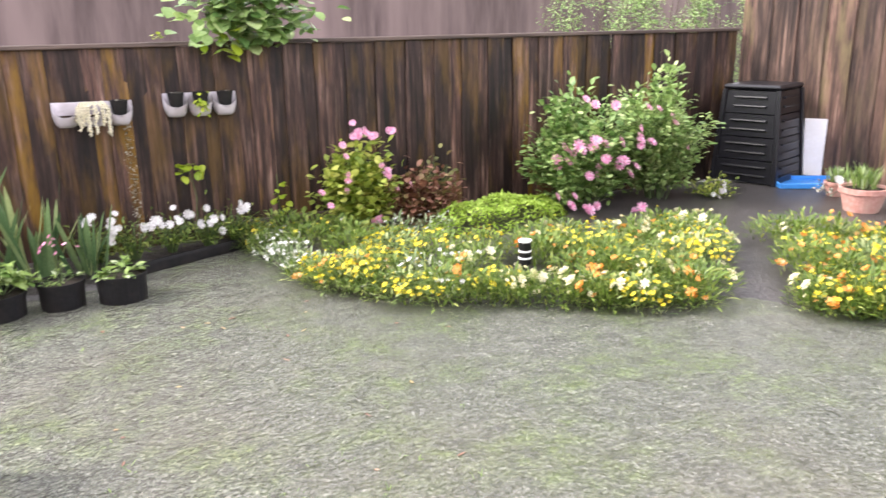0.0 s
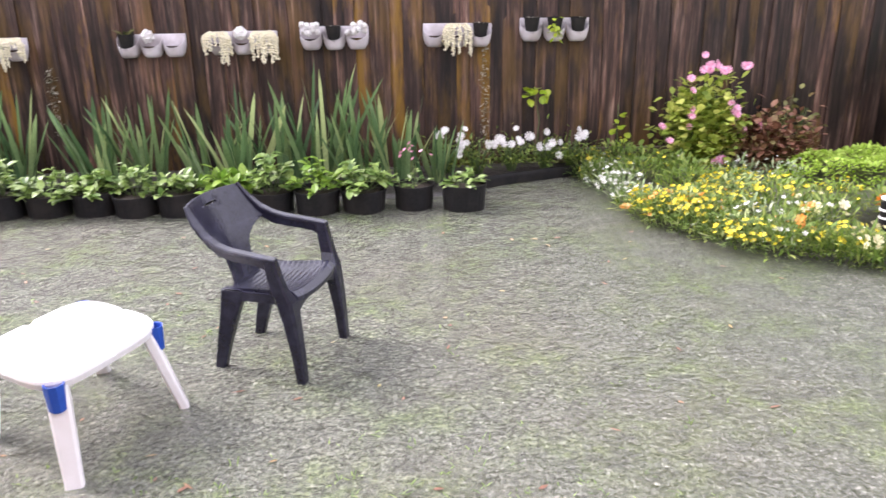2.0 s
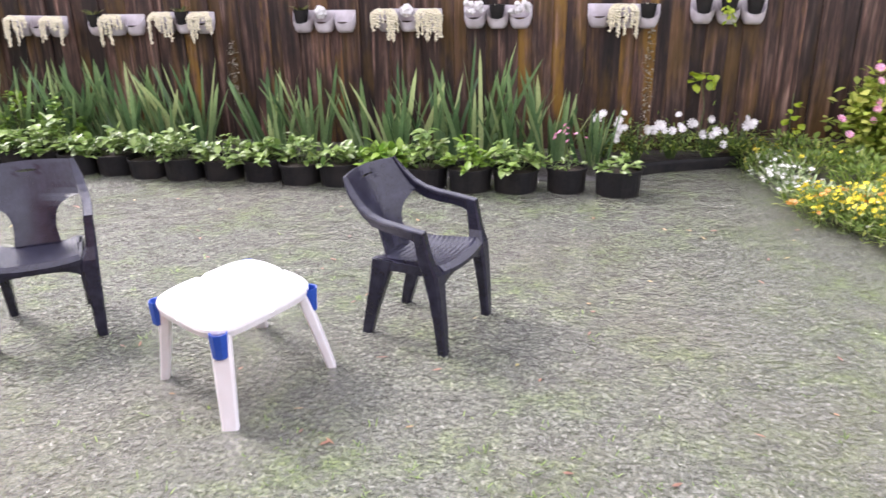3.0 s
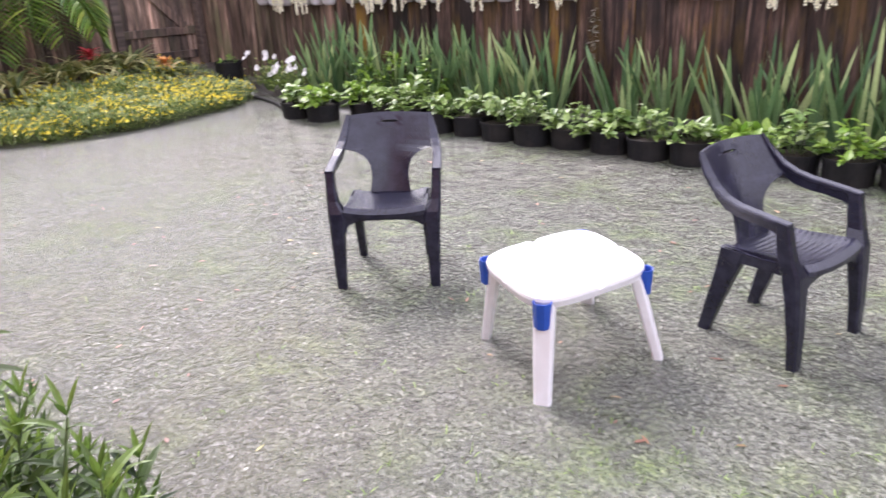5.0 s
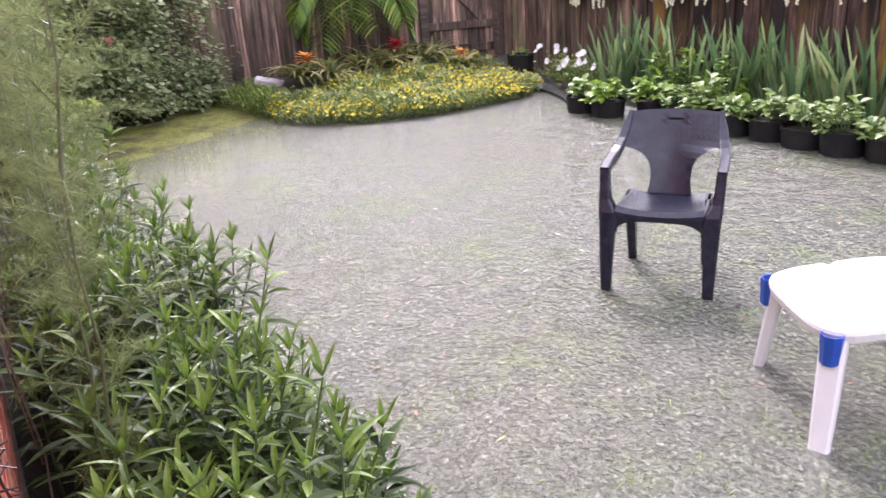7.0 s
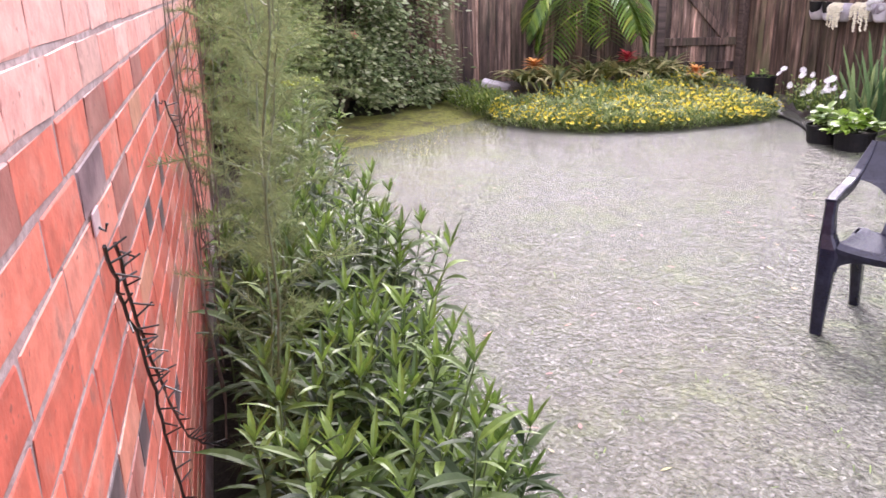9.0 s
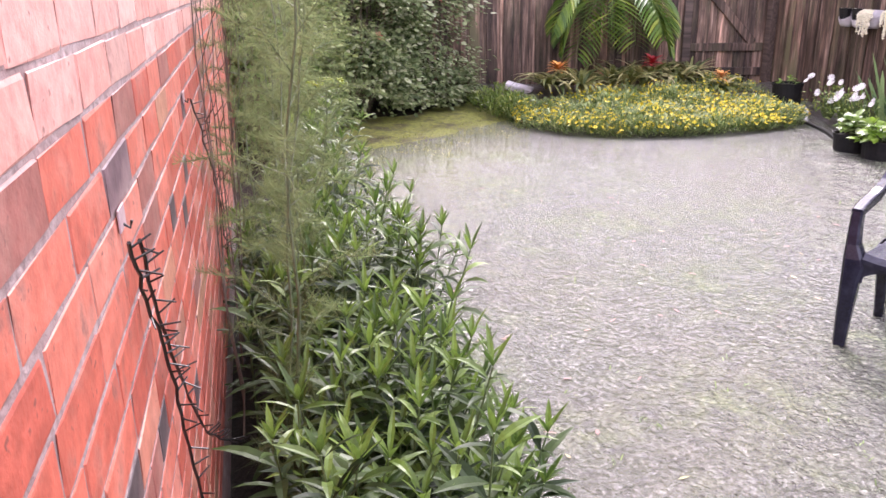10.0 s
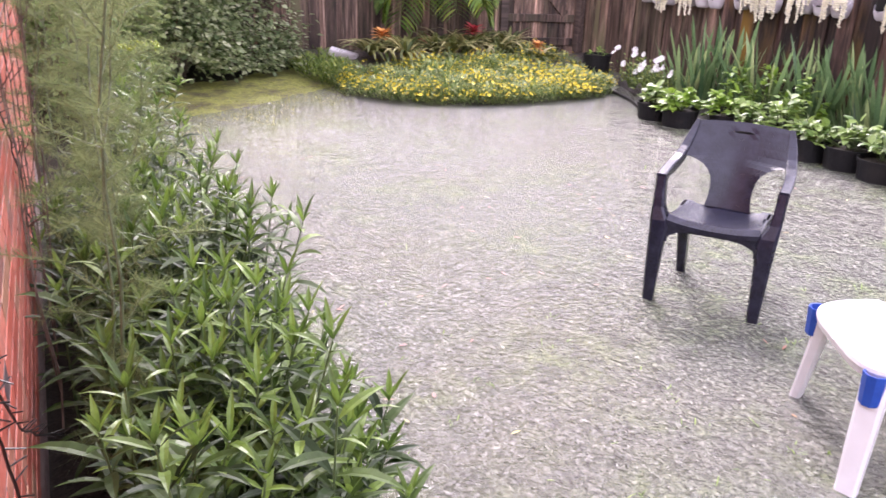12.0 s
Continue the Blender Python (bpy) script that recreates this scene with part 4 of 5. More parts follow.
def verge():
    """Strip of grass standing just out of the water."""
    rng = random.Random(17)
    n = 26
    v, f = [], []
    for k in range(5):
        for i in range(n):
            t = i / (n - 1)
            x0, y0 = -6.8 - 1.5 * t ** 1.5, 0.75 + 2.35 * t
            x1, y1 = -8.2 - 1.4 * t, 0.3 + 2.6 * t
            u = k / 4
            z = (-0.012, 0.006, 0.014, 0.02, 0.03)[k]
            v.append((x0 + (x1 - x0) * u + rng.uniform(-.06, .06), y0 + (y1 - y0) * u + rng.uniform(-.06, .06), z))
    for k in range(4):
        for i in range(n - 1):
            f.append((k * n + i, k * n + i + 1, (k + 1) * n + i + 1, (k + 1) * n + i))
    ob = part("ground_verge", (v, f), grain_mat("short_wet_grass", (0.09, 0.11, 0.028), (0.40, 0.40, 0.11), 26, 0.5, 0.8, (1, 1, 1), (0.10, 0.085, 0.05)), smooth=True)
    tagged(ob, "yellow-green grass verge standing just above the water", "grass verge", kind="structure")
    c = Cloud()
    for k in range(4600):
        t, u = rng.random(), rng.random() ** 0.8
        x0, y0 = -6.35 - 1.55 * t ** 1.5 + 0.25 * math.sin(t * 17), 0.75 + 2.35 * t
        x1, y1 = -8.3 - 1.4 * t, 0.3 + 2.6 * t
        c.leaf((x0 + (x1 - x0) * u, y0 + (y1 - y0) * u, -.005), (rng.uniform(-1, 1), rng.uniform(-1, 1), .7), rng.uniform(.025, .05), .007, .6, 1)
    g = part("grass_blades", c.done(), L_VERGE)
    tagged(g, "short wet yellow-green grass blades at the water edge", "grass", kind="stuff")


verge()
W_FRONT = thicken([(-0.95, 0.28), (-1.6, 0.46), (-3.0, 0.52), (-5.0, 0.58), (-7.6, 0.60)], 2)
W_BACK = [(-0.9 - 6.9 * i / (len(W_FRONT) - 1), WALL_Y - 0.09) for i in range(len(W_FRONT))]
bed_sheet("ground_house_strip", "wet dark soil along the foot of the house wall", W_FRONT, W_BACK, 0.02, 6, M_SOIL)
H_FRONT = thicken([(-7.0, -0.05), (-7.75, 0.55), (-8.2, 1.2), (-8.75, 1.95), (-9.35, 2.75), (-9.7, 3.1)], 2)
H_BACK = [(-10.4 + 0.7 * i / (len(H_FRONT) - 1), -1.4 + 4.6 * i / (len(H_FRONT) - 1)) for i in range(len(H_FRONT))]
bed_sheet("ground_hedge_soil", "wet dark leaf-littered soil under the hedge", H_FRONT, H_BACK, 0.06, 4, M_SOIL)


def edging(name, pts, h, label):
    t = thing(name, label, "garden edging")
    t["kind"] = "structure"
    part("strip", sweep([(x, y, h / 2 - 0.01) for x, y in pts], 0.035, h, (0, 0, 1)), M_POT, t)


edging("trim_bed_edging", thicken([(1.32, 6.28), (0.86, 6.10), (0.42, 5.90), (0.20, 5.70)], 2), 0.10, "low black plastic edging strip at the water")
edging("trim_left_edging", thicken([(-7.9, 6.3), (-7.2, 5.75), (-6.6, 5.60), (-6.2, 5.40)], 2), 0.035, "low black plastic edging strip at the water")
plinth = part("trim_plinth", box((1.2, 0.04, 0.14), (1.55, 6.44, 0.12), 0.004), M_RAIL)
tagged(plinth, "dark wooden plinth board under the fence", "board", kind="structure")


# ---- bedding plants ----
def bedding_plant(label, leaf, petal, n_leaf, n_flower, size, fr, petals, seed, height=0.2, full=1):
    rng = random.Random(seed)
    t = thing("bedding_plant", label, "flowering plant", None, "bedding plants in the flower beds")
    lv, fl = Cloud(), Cloud()
    for i in range(n_leaf):
        a, r = rng.random() * 6.3, rng.random() ** 0.6 * size
        q = Vector((math.cos(a) * r, math.sin(a) * r, rng.uniform(0.0, height * (1 - 0.5 * (r / size) ** 2))))
        d = Vector((math.cos(a) * 0.7 + rng.uniform(-.5, .5), math.sin(a) * 0.7 + rng.uniform(-.5, .5), rng.uniform(0.1, 1.2)))
        L = rng.uniform(0.035, 0.085)
        lv.leaf(q, d, L, L * rng.uniform(0.12, 0.36), rng.uniform(.2, .9), 2, 0.25, 0.5)
    for i in range(n_flower):
        a, r = rng.random() * 6.3, rng.random() ** 0.5 * size * 1.05
        q = Vector((math.cos(a) * r, math.sin(a) * r, height * (1.08 - 0.5 * (r / size) ** 2) + rng.uniform(-.05, .05)))
        fl.bloom(q, (math.cos(a) * .4 + rng.uniform(-.4, .4), math.sin(a) * .4 - 0.35 + rng.uniform(-.3, .3), 1), fr * rng.choice((.55, .75, .9, 1.25)), petals, rng.uniform(.1, .7), rng, full)
        lv.leaf((q.x * .85, q.y * .85, q.z - 0.09), (q.x * .2, q.y * .2, 0.1), 0.09, 0.005, 0.1, 1)
    part("foliage", lv.done(), leaf, t)
    tagged(part("blossoms", fl.done(), petal, t), kind="stuff")
    return t


def scatter(kinds, weights, spots, seed):
    rng = random.Random(seed)
    for x, y, z in spots:
        k = rng.choices(kinds, weights)[0]
        s = rng.uniform(0.78, 1.1)
        m = pose(x, y, z, 0, 0, rng.uniform(0, 360)) @ Matrix.Diagonal((s, s, rng.uniform(0.8, 1.25), 1))
        c = copy_thing(k, m)
        c.matrix_basis = m


def beds():
    yel = bedding_plant("low green bedding plant with bright yellow flowers", L_BED, F_YELLOW, 400, 30, 0.21, 0.0165, 6, 501, 0.16)
    cre = bedding_plant("low green bedding plant with cream flowers", L_BED, F_PALE, 360, 9, 0.20, 0.032, 6, 502, 0.16, 2)
    ora = bedding_plant("low green bedding plant with orange flowers", L_BED, F_ORANGE, 360, 10, 0.19, 0.032, 7, 503, 0.18, 2)
    whi = bedding_plant("pale variegated plant with small white flowers", L_BED_PALE, F_WHITE, 130, 14, 0.17, 0.017, 5, 504, 0.14)
    small = bedding_plant("dense low plant dotted with small yellow flowers", L_MEADOW, F_YELLOW, 440, 40, 0.23, 0.0215, 6, 505, 0.15)
    dotted = bedding_plant("dense grey-green plant with a few small yellow flowers", L_MEADOW, F_YELLOW, 460, 18, 0.23, 0.0205, 6, 508, 0.16)
    leafy = bedding_plant("low green bedding plant with hardly any flowers", L_BED, F_YELLOW, 300, 3, 0.21, 0.017, 5, 507, 0.17)
    kinds = [yel, cre, ora, whi, small, leafy, dotted]
    rng = random.Random(44)
    spots = []
    n = len(R_FRONT)
    for i in range(2, n - 1):
        x0, y0 = R_FRONT[i]
        for _ in range(9):
            u, v = rng.random(), rng.random()
            x = x0 + (R_FRONT[i + 1][0] - x0) * u + v * 0.75
            y = y0 + (R_FRONT[i + 1][1] - y0) * u + v * 1.35 - 0.02
            if 0 < (x - 3.72) * 0.80 - (y - 3.42) * 0.60 < 0.52 and y < 5.0:
                continue
            if y > (4.9 if 2.2 < x < 3.6 else 4.72 if 3.6 <= x < 5.2 else 5.4) or (abs(x - 2.74) < 0.2 and abs(y - 4.2) < 0.3) or any((x - a) ** 2 + (y - b) ** 2 < 0.165 ** 2 for a, b, _ in spots):
                continue
            spots.append((x, y, 0.03 + 0.07 * min(1, v * 2)))
    for i in range(3, n - 1, 1):
        (ax, ay), (bx, by) = R_FRONT[i - 1], R_FRONT[i]
        q = ((ax + bx) / 2 + 0.07, (ay + by) / 2 + 0.05, 0.0)
        if not 3.65 < q[0] < 4.12:
            spots.append(q)
    left = [q for q in spots if q[0] < 1.75 and q[1] > 5.1]
    rest = [q for q in spots if q not in left]
    left += [(1.42, 5.95, 0.08), (1.62, 5.72, 0.1), (1.70, 6.0, 0.1), (1.88, 5.78, 0.1), (1.95, 5.55, 0.1), (1.52, 6.18, 0.1), (2.02, 5.98, 0.1), (2.35, 5.62, 0.1), (2.62, 5.5, 0.1), (2.2, 5.42, 0.1)]
    scatter([whi, yel, leafy], [3, 2, 2], left, 1)
    scatter([yel, small, leafy, whi, ora], [4, 1.6, 3.6, 0.6, 0.8], [q for q in rest if q[0] < 2.3], 2)
    scatter([cre, yel, whi, leafy], [3, 3, 1.0, 2.2], [q for q in rest if 2.3 <= q[0] < 2.95], 5)
    scatter([ora, yel, cre, leafy, small], [1.4, 2.4, 2.6, 1.8, 2], [q for q in rest if q[0] >= 2.95], 6)
    spots = []
    for _ in range(1200):
        x, y = rng.uniform(-9.1, -6.95), rng.uniform(3.0, 5.9)
        e = min((x - a) ** 2 + (y - b) ** 2 for a, b in L_FRONT)
        inside = (x + 8.6) ** 2 / 1.72 ** 2 + (y - 4.5) ** 2 / 1.42 ** 2 < 1.0 and not (x < -8.25 and 3.1 < y < 5.6)
        if not inside or e < 0.05 ** 2 or any((x - a) ** 2 + (y - b) ** 2 < 0.20 ** 2 for a, b, _ in spots):
            continue
        spots.append((x, y, 0.02 + 0.14 * min(1, math.sqrt(e) / 1.0)))
    for (ax, ay), (bx, by) in zip(L_FRONT[6:-3], L_FRONT[7:-2]):
        spots.append(((ax + bx) / 2 - 0.04, (ay + by) / 2 + 0.02, 0.0))
    scatter([small, dotted], [6, 4.0], spots, 3)
    spots = [(-9.25 + 0.13 * (i % 8), 2.78 + 0.2 * (i // 8) + 0.06 * (i % 3), 0.04 + 0.05 * (i // 8)) for i in range(16)]
    scatter([bedding_plant("low plain green leafy plant beside the bed", L_BED, F_WHITE, 150, 2, 0.2, 0.01, 5, 506, 0.2)], [1], spots, 4)
    for k, (x, y) in zip(kinds, ((1.75, 4.85), (2.5, 4.6), (4.5, 3.2), (1.42, 5.5), (-7.4, 4.2), (3.3, 4.0), (-7.9, 4.4))):
        k.matrix_basis = pose(x, y, 0.08)
    last = [o for o in scene.objects if o.get("label") == "low plain green leafy plant beside the bed" and o.parent is None][0]
    last.matrix_basis = pose(-8.35, 2.95, 0.04)


beds()


def flower_shrub(name, label, x, y, rx, ry, h, leaf, petal, n_leaf, flowers, fr, seed, L=0.055, wr=0.85, low=0.06, z0=0.08):
    rng = random.Random(seed)
    t = thing(name, label, "flowering shrub", pose(x, y, z0))
    st, lv = Cloud(), Cloud()
    tips = []
    for s in range(30):
        a = rng.random() * 6.3
        r = rng.random() ** 0.5
        e = Vector((math.cos(a) * rx * r, math.sin(a) * ry * r, h * (0.22 + 0.65 * (0.2 + 0.8 * rng.random()) * math.sqrt(max(.1, 1 - 0.6 * r * r)))))
        b = Vector((e.x * 0.2, e.y * 0.2, -0.02))
        st.add(tube([b, b.lerp(e, .5) + Vector((0, 0, .05)), e], 0.006, 5, 0.4))
        tips.append((b, e))
    for i in range(n_leaf):
        b, e = tips[rng.randrange(30)]
        q = b.lerp(e, rng.uniform(0.25, 1.03)) + Vector((rng.gauss(0, .07), rng.gauss(0, .06), rng.gauss(0, .05)))
        q.z = max(q.z, low)
        d = Vector((q.x + rng.uniform(-.3, .3), q.y - 0.15 + rng.uniform(-.3, .3), rng.uniform(-.1, .5)))
        ll = L * rng.uniform(.6, 1.3)
        lv.leaf(q, d, ll, ll * wr, rng.uniform(.2, .9), 2, 0.12, 0.5, rng.uniform(-.5, .5), 0.7)
    heads = []
    for fx, fz, n in flowers:
        for k in range(n):
            fl = Cloud()
            heads.append(fl)
            q = Vector((fx + rng.gauss(0, 0.05), -ry * rng.uniform(.6, 1.0), fz + rng.gauss(0, 0.035)))
            fl.bloom(q, (rng.uniform(-.5, .9), -0.8, rng.uniform(.2, 1.0)), fr * rng.uniform(.75, 1.2), 9, 0.4, rng, 3)
    tagged(part("stalk", st.done(), M_STEM, t), kind="stuff")
    part("foliage", lv.done(), leaf, t)
    for fl in heads:
        part("blossom", fl.done(), petal, t)
    return t


flower_shrub("geranium", "tall green geranium with clustered pink flowers by the fence", 2.15, 6.05, 0.23, 0.24, 0.92, L_GERA, F_PINK, 2600,
             [(0.0, 0.86, 6), (0.15, 0.84, 5), (-0.1, 0.83, 3), (0.2, 0.58, 2), (0.13, 0.44, 3), (-0.16, 0.45, 3), (0.1, 0.12, 3), (-0.34, 0.66, 1), (-0.4, 0.3, 2), (0.3, 0.38, 2)], 0.034, 61, 0.072)
flower_shrub("coleus", "reddish-brown leafy coleus plant in the bed", 2.68, 5.95, 0.24, 0.2, 0.58, L_COLEUS, F_PINK, 1700, [], 0.02, 62, 0.07, 0.75)
flower_shrub("rose_bush", "large light green rose bush with pink blossoms at the fence", 4.25, 5.75, 0.62, 0.40, 1.25, L_ROSE, F_PINK, 5600,
             [(-0.5, 0.52, 4), (-0.35, 0.60, 4), (-0.15, 0.62, 4), (0.0, 0.56, 3), (0.12, 0.48, 3), (-0.1, 0.38, 3), (0.2, 0.70, 3), (0.35, 0.60, 3), (-0.2, 1.0, 2), (0.05, 0.96, 2), (0.4, 0.88, 2), (0.3, 0.36, 2), (-0.45, 0.2, 3), (-0.2, 0.1, 3), (0.3, 0.05, 2)], 0.052, 63, 0.075, 0.66)
flower_shrub("rose_bush", "tall light green leafy shrub beside the rose bush", 5.08, 5.75, 0.50, 0.40, 1.45, L_ROSE_PALE, F_PINK, 5600, [(-.2, 0.8, 2), (0.0, 0.5, 1)], 0.036, 64, 0.074, 0.62)
flower_shrub("low_shrub", "small dark green plant with white blooms near the bin", 5.56, 5.52, 0.20, 0.18, 0.26, L_GERA, F_WHITE, 200, [(0, .14, 5), (-.1, .1, 4)], 0.03, 65, 0.05)
flower_shrub("low_shrub", "small grey-green plant with a white bloom by the tray", 6.6, 5.0, 0.14, 0.14, 0.22, L_GREY, F_WHITE, 120, [(0, .14, 5)], 0.04, 66, 0.045)
flower_shrub("low_shrub", "olive green plant beside the coleus at the fence", 2.92, 6.15, 0.16, 0.14, 0.68, L_OLIVE, F_PINK, 420, [], 0.03, 67, 0.055)


def sedum():
    rng = random.Random(9)
    t = thing("sedum_mat", "dense bright lime green groundcover mat", "groundcover", pose(3.28, 5.66, 0.09))
    c = Cloud()
    for i in range(3600):
        a, r = rng.random() * 6.3, rng.random() ** 0.5
        x, y = math.cos(a) * r * 0.72, math.sin(a) * r * 0.36
        q = Vector((x, y + 0.25 * x * 0.5, 0.20 * (1 - r ** 4) * (0.85 + 0.12 * math.sin(x * 13 + y * 5) + 0.1 * math.sin(y * 19)) + rng.uniform(0, .02)))
        d = Vector((rng.uniform(-1, 1), rng.uniform(-1, .6), rng.uniform(.0, .6)))
        c.leaf(q, d, rng.uniform(.03, .045), .026, .4, 1, .2, .5)
    part("foliage", c.done(), L_LIME, t)


sedum()


# ---- potted row, iris clumps ----
def pot_mesh(r, h):
    prof = [(r * 0.88, -0.03), (r * 0.90, 0.0), (r * 0.955, h - 0.03), (r * 0.955, h - 0.028), (r, h - 0.027), (r * 1.01, h), (r * 0.965, h), (r * 0.94, h - 0.03), (0.0, h - 0.035)]
    return lathe(prof, 28, 0.012)


def potted(x, y, r, h, label, seed, leaf, n_leaf, spread, height, L, wr, bloom=None, nb=0, fr=0.02, group="nursery pots along the fence"):
    rng = random.Random(seed)
    t = thing("potted_plant", label, "potted plant", pose(x, y, 0, 0, 0, rng.uniform(0, 360)), group)
    v, f = pot_mesh(r, h)
    part("pot", (v, f), M_POT, t, "black plastic nursery pot")
    part("soil", lathe([(r * 0.93, h - 0.030), (r * 0.5, h - 0.018), (0.0, h - 0.012)], 20), M_SOIL, t)
    st, lv, fl = Cloud(), Cloud(), Cloud()
    for s in range(max(6, n_leaf // 7)):
        a = s * 2.4 + rng.random()
        rr = rng.random() ** 0.6 * spread
        e = Vector((math.cos(a) * rr, math.sin(a) * rr, h - 0.02 + height * (1 - 0.98 * (rr / spread) ** 2) * rng.uniform(.65, 1.08)))
        b = Vector((math.cos(a) * rr * 0.25, math.sin(a) * rr * 0.25, h - 0.02))
        st.add(tube([b, b.lerp(e, .5) + Vector((0, 0, .02)), e], 0.0035, 4, 0.6))
        for k in range(7):
            q = b.lerp(e, rng.uniform(0.45, 1.0))
            d = Vector((math.cos(a) * .5 + rng.uniform(-1, 1), math.sin(a) * .5 + rng.uniform(-1, 1), rng.uniform(-.1, .7)))
            ll = L * rng.uniform(.7, 1.25)
            lv.leaf(q, d, ll, ll * wr, rng.uniform(.3, 1.1), 3, 0.18, 0.45, rng.uniform(-.3, .3), 0.8)
    for k in range(nb):
        a, rr = rng.random() * 6.3, rng.random() ** 0.5 * spread
        fl.bloom((math.cos(a) * rr, math.sin(a) * rr, h + height * rng.uniform(.8, 1.15)), (rng.uniform(-.5, .5), rng.uniform(-1, .2), .6), fr, 6, .35, rng, 2)
    part("stalk", st.done(), M_STEM, t)
    part("foliage", lv.done(), leaf, t)
    if bloom is not None and nb:
        tagged(part("blossoms", fl.done(), bloom, t), kind="stuff")
    return t


def pot_row():
    rng = random.Random(21)
    xs = [0.22, -0.15, -0.52, -0.86, -1.20, -1.54, -1.88, -2.20, -2.52, -2.86, -3.18, -3.50, -3.82, -4.14, -4.46, -4.80, -5.12, -5.44, -5.78]
    for i, x in enumerate(xs):
        r = rng.uniform(0.164, 0.176)
        y = 5.36 + 0.03 * math.sin(i * 1.7) + (0.10 if -5.2 < x < -4.2 else 0) - (0.12 if x < -5.3 else 0)
        lime = i in (3, 5, 16, 17)
        if i == 0:
            potted(x, y, 0.17, 0.19, "black nursery pot with a low pale green plant", 700, L_POTTED, 70, 0.17, 0.13, 0.07, 0.62)
        elif i == 1:
            potted(x, y, 0.15, 0.18, "black nursery pot with a pale pink flowering plant", 701, L_POTTED, 60, 0.14, 0.24, 0.06, 0.3, F_PINK, 10, 0.02)
        else:
            potted(x, y, r, rng.uniform(0.15, 0.175), "black nursery pot with a bushy " + ("lime green" if lime else "green") + " leafy plant", 700 + i,
                   L_POTTED_LIME if lime else L_POTTED, rng.randint(110, 190), rng.uniform(0.19, 0.26), rng.uniform(0.15, 0.32), rng.uniform(0.075, 0.10), rng.uniform(0.52, 0.66))
    for i, x in enumerate((-4.6, -5.0, -5.35)):
        potted(x, 5.80, 0.14, 0.2, "black pot with a tall bushy lime green plant", 740 + i, L_POTTED_LIME, 120, 0.24, 0.42, 0.09, 0.45, group="back row pots along the fence")
    potted(-7.66, 5.92, 0.165, 0.34, "black pot with a small yellow-green plant near the gate", 760, L_POTTED_LIME, 30, 0.12, 0.10, 0.06, 0.4)


pot_row()


def iris(x, y, n, h, seed, lean=0.0):
    rng = random.Random(seed)
    t = thing("iris_clump", "upright clump of grey-green sword-shaped iris leaves", "iris", pose(x, y, 0.03), "iris clumps along the fence")
    for k in range(n + 13):
        c = Cloud()
        a = rng.uniform(-.13, .13)
        d = Vector((lean + a * 2.6 + rng.gauss(0, .13), rng.uniform(-.25, .15), 1))
        c.leaf((a, rng.uniform(-.09, .09), 0), d, h * rng.uniform(.5, 1.1), rng.uniform(.035, .066), rng.uniform(0.05, 0.45) * (2.2 if rng.random() < .18 else 1), 6, 0.12, 0.3, rng.uniform(-0.8, 0.8), 0.6)
        part("leaf", c.done(), L_IRIS, t)


for i, (x, n, h) in enumerate([(0.02, 9, 0.50), (-0.32, 13, 0.72), (-0.58, 12, 0.74), (-0.92, 15, 0.92), (-1.22, 12, 0.72), (-1.55, 15, 0.78), (-1.80, 10, 0.70), (-2.28, 14, 0.78), (-2.62, 13, 0.72), (-3.40, 16, 0.76),
                              (-3.68, 14, 0.78), (-3.98, 15, 0.80), (-4.30, 15, 0.78), (-4.62, 12, 0.82), (-5.1, 12, 0.8), (-5.55, 14, 0.86), (-5.85, 14, 0.88), (-6.1, 11, 0.82)]):
    iris(x, 5.92 + 0.05 * math.sin(i * 2.2), n, h, 800 + i, -0.12 if x < -3.0 and x > -4.6 else 0.0)


def carnation_row(x, y, n, seed, h=0.33, spread=0.16):
    return flower_shrub("carnation_plant", "low feathery green plant with white and pale pink flowers", x, y, spread, 0.15, h, L_BED, F_WHITE, 330,
                        [(random.Random(seed + k).uniform(-spread, spread), h * random.Random(seed * 3 + k).uniform(.5, 1.0), 2) for k in range(n)], 0.036, seed, 0.05, 0.3)


for i, (x, y) in enumerate([(0.10, 6.15), (0.36, 6.12), (0.64, 6.2), (0.92, 6.25), (1.16, 6.3)]):
    carnation_row(x, y, 3, 900 + i)
for i, (x, y) in enumerate([(-6.95, 5.9), (-6.6, 5.80), (-6.3, 5.75)]):
    carnation_row(x, y, 4, 920 + i, 0.40, 0.22)


# ---- wall planters ----
def pompom(at, r, parent, rng):
    """A full round white flower head, crumpled all over."""
    v, f = [(at.x, at.y, at.z - r * 0.9)], []
    nu, nv = 12, 7
    for k in range(nv):
        b = -math.pi / 2 + math.pi * (k + 1) / (nv + 1)
        for i in range(nu):
            a = 2 * math.pi * (i + 0.5 * (k % 2)) / nu
            q = r * rng.choice((0.78, 0.88, 1.0, 1.08))
            v.append((at.x + q * math.cos(a) * math.cos(b), at.y + q * math.sin(a) * math.cos(b), at.z + q * math.sin(b)))
    v.append((at.x, at.y, at.z + r * 0.95))
    for i in range(nu):
        j = (i + 1) % nu
        f += [(0, 1 + j, 1 + i), (len(v) - 1, len(v) - 1 - nu + i, len(v) - 1 - nu + j)]
        for k in range(nv - 1):
            f.append((1 + k * nu + i, 1 + k * nu + j, 1 + k * nu + nu + j, 1 + k * nu + nu + i))
    part("blossom", (v, f), F_WHITE, parent, "round white flower head")


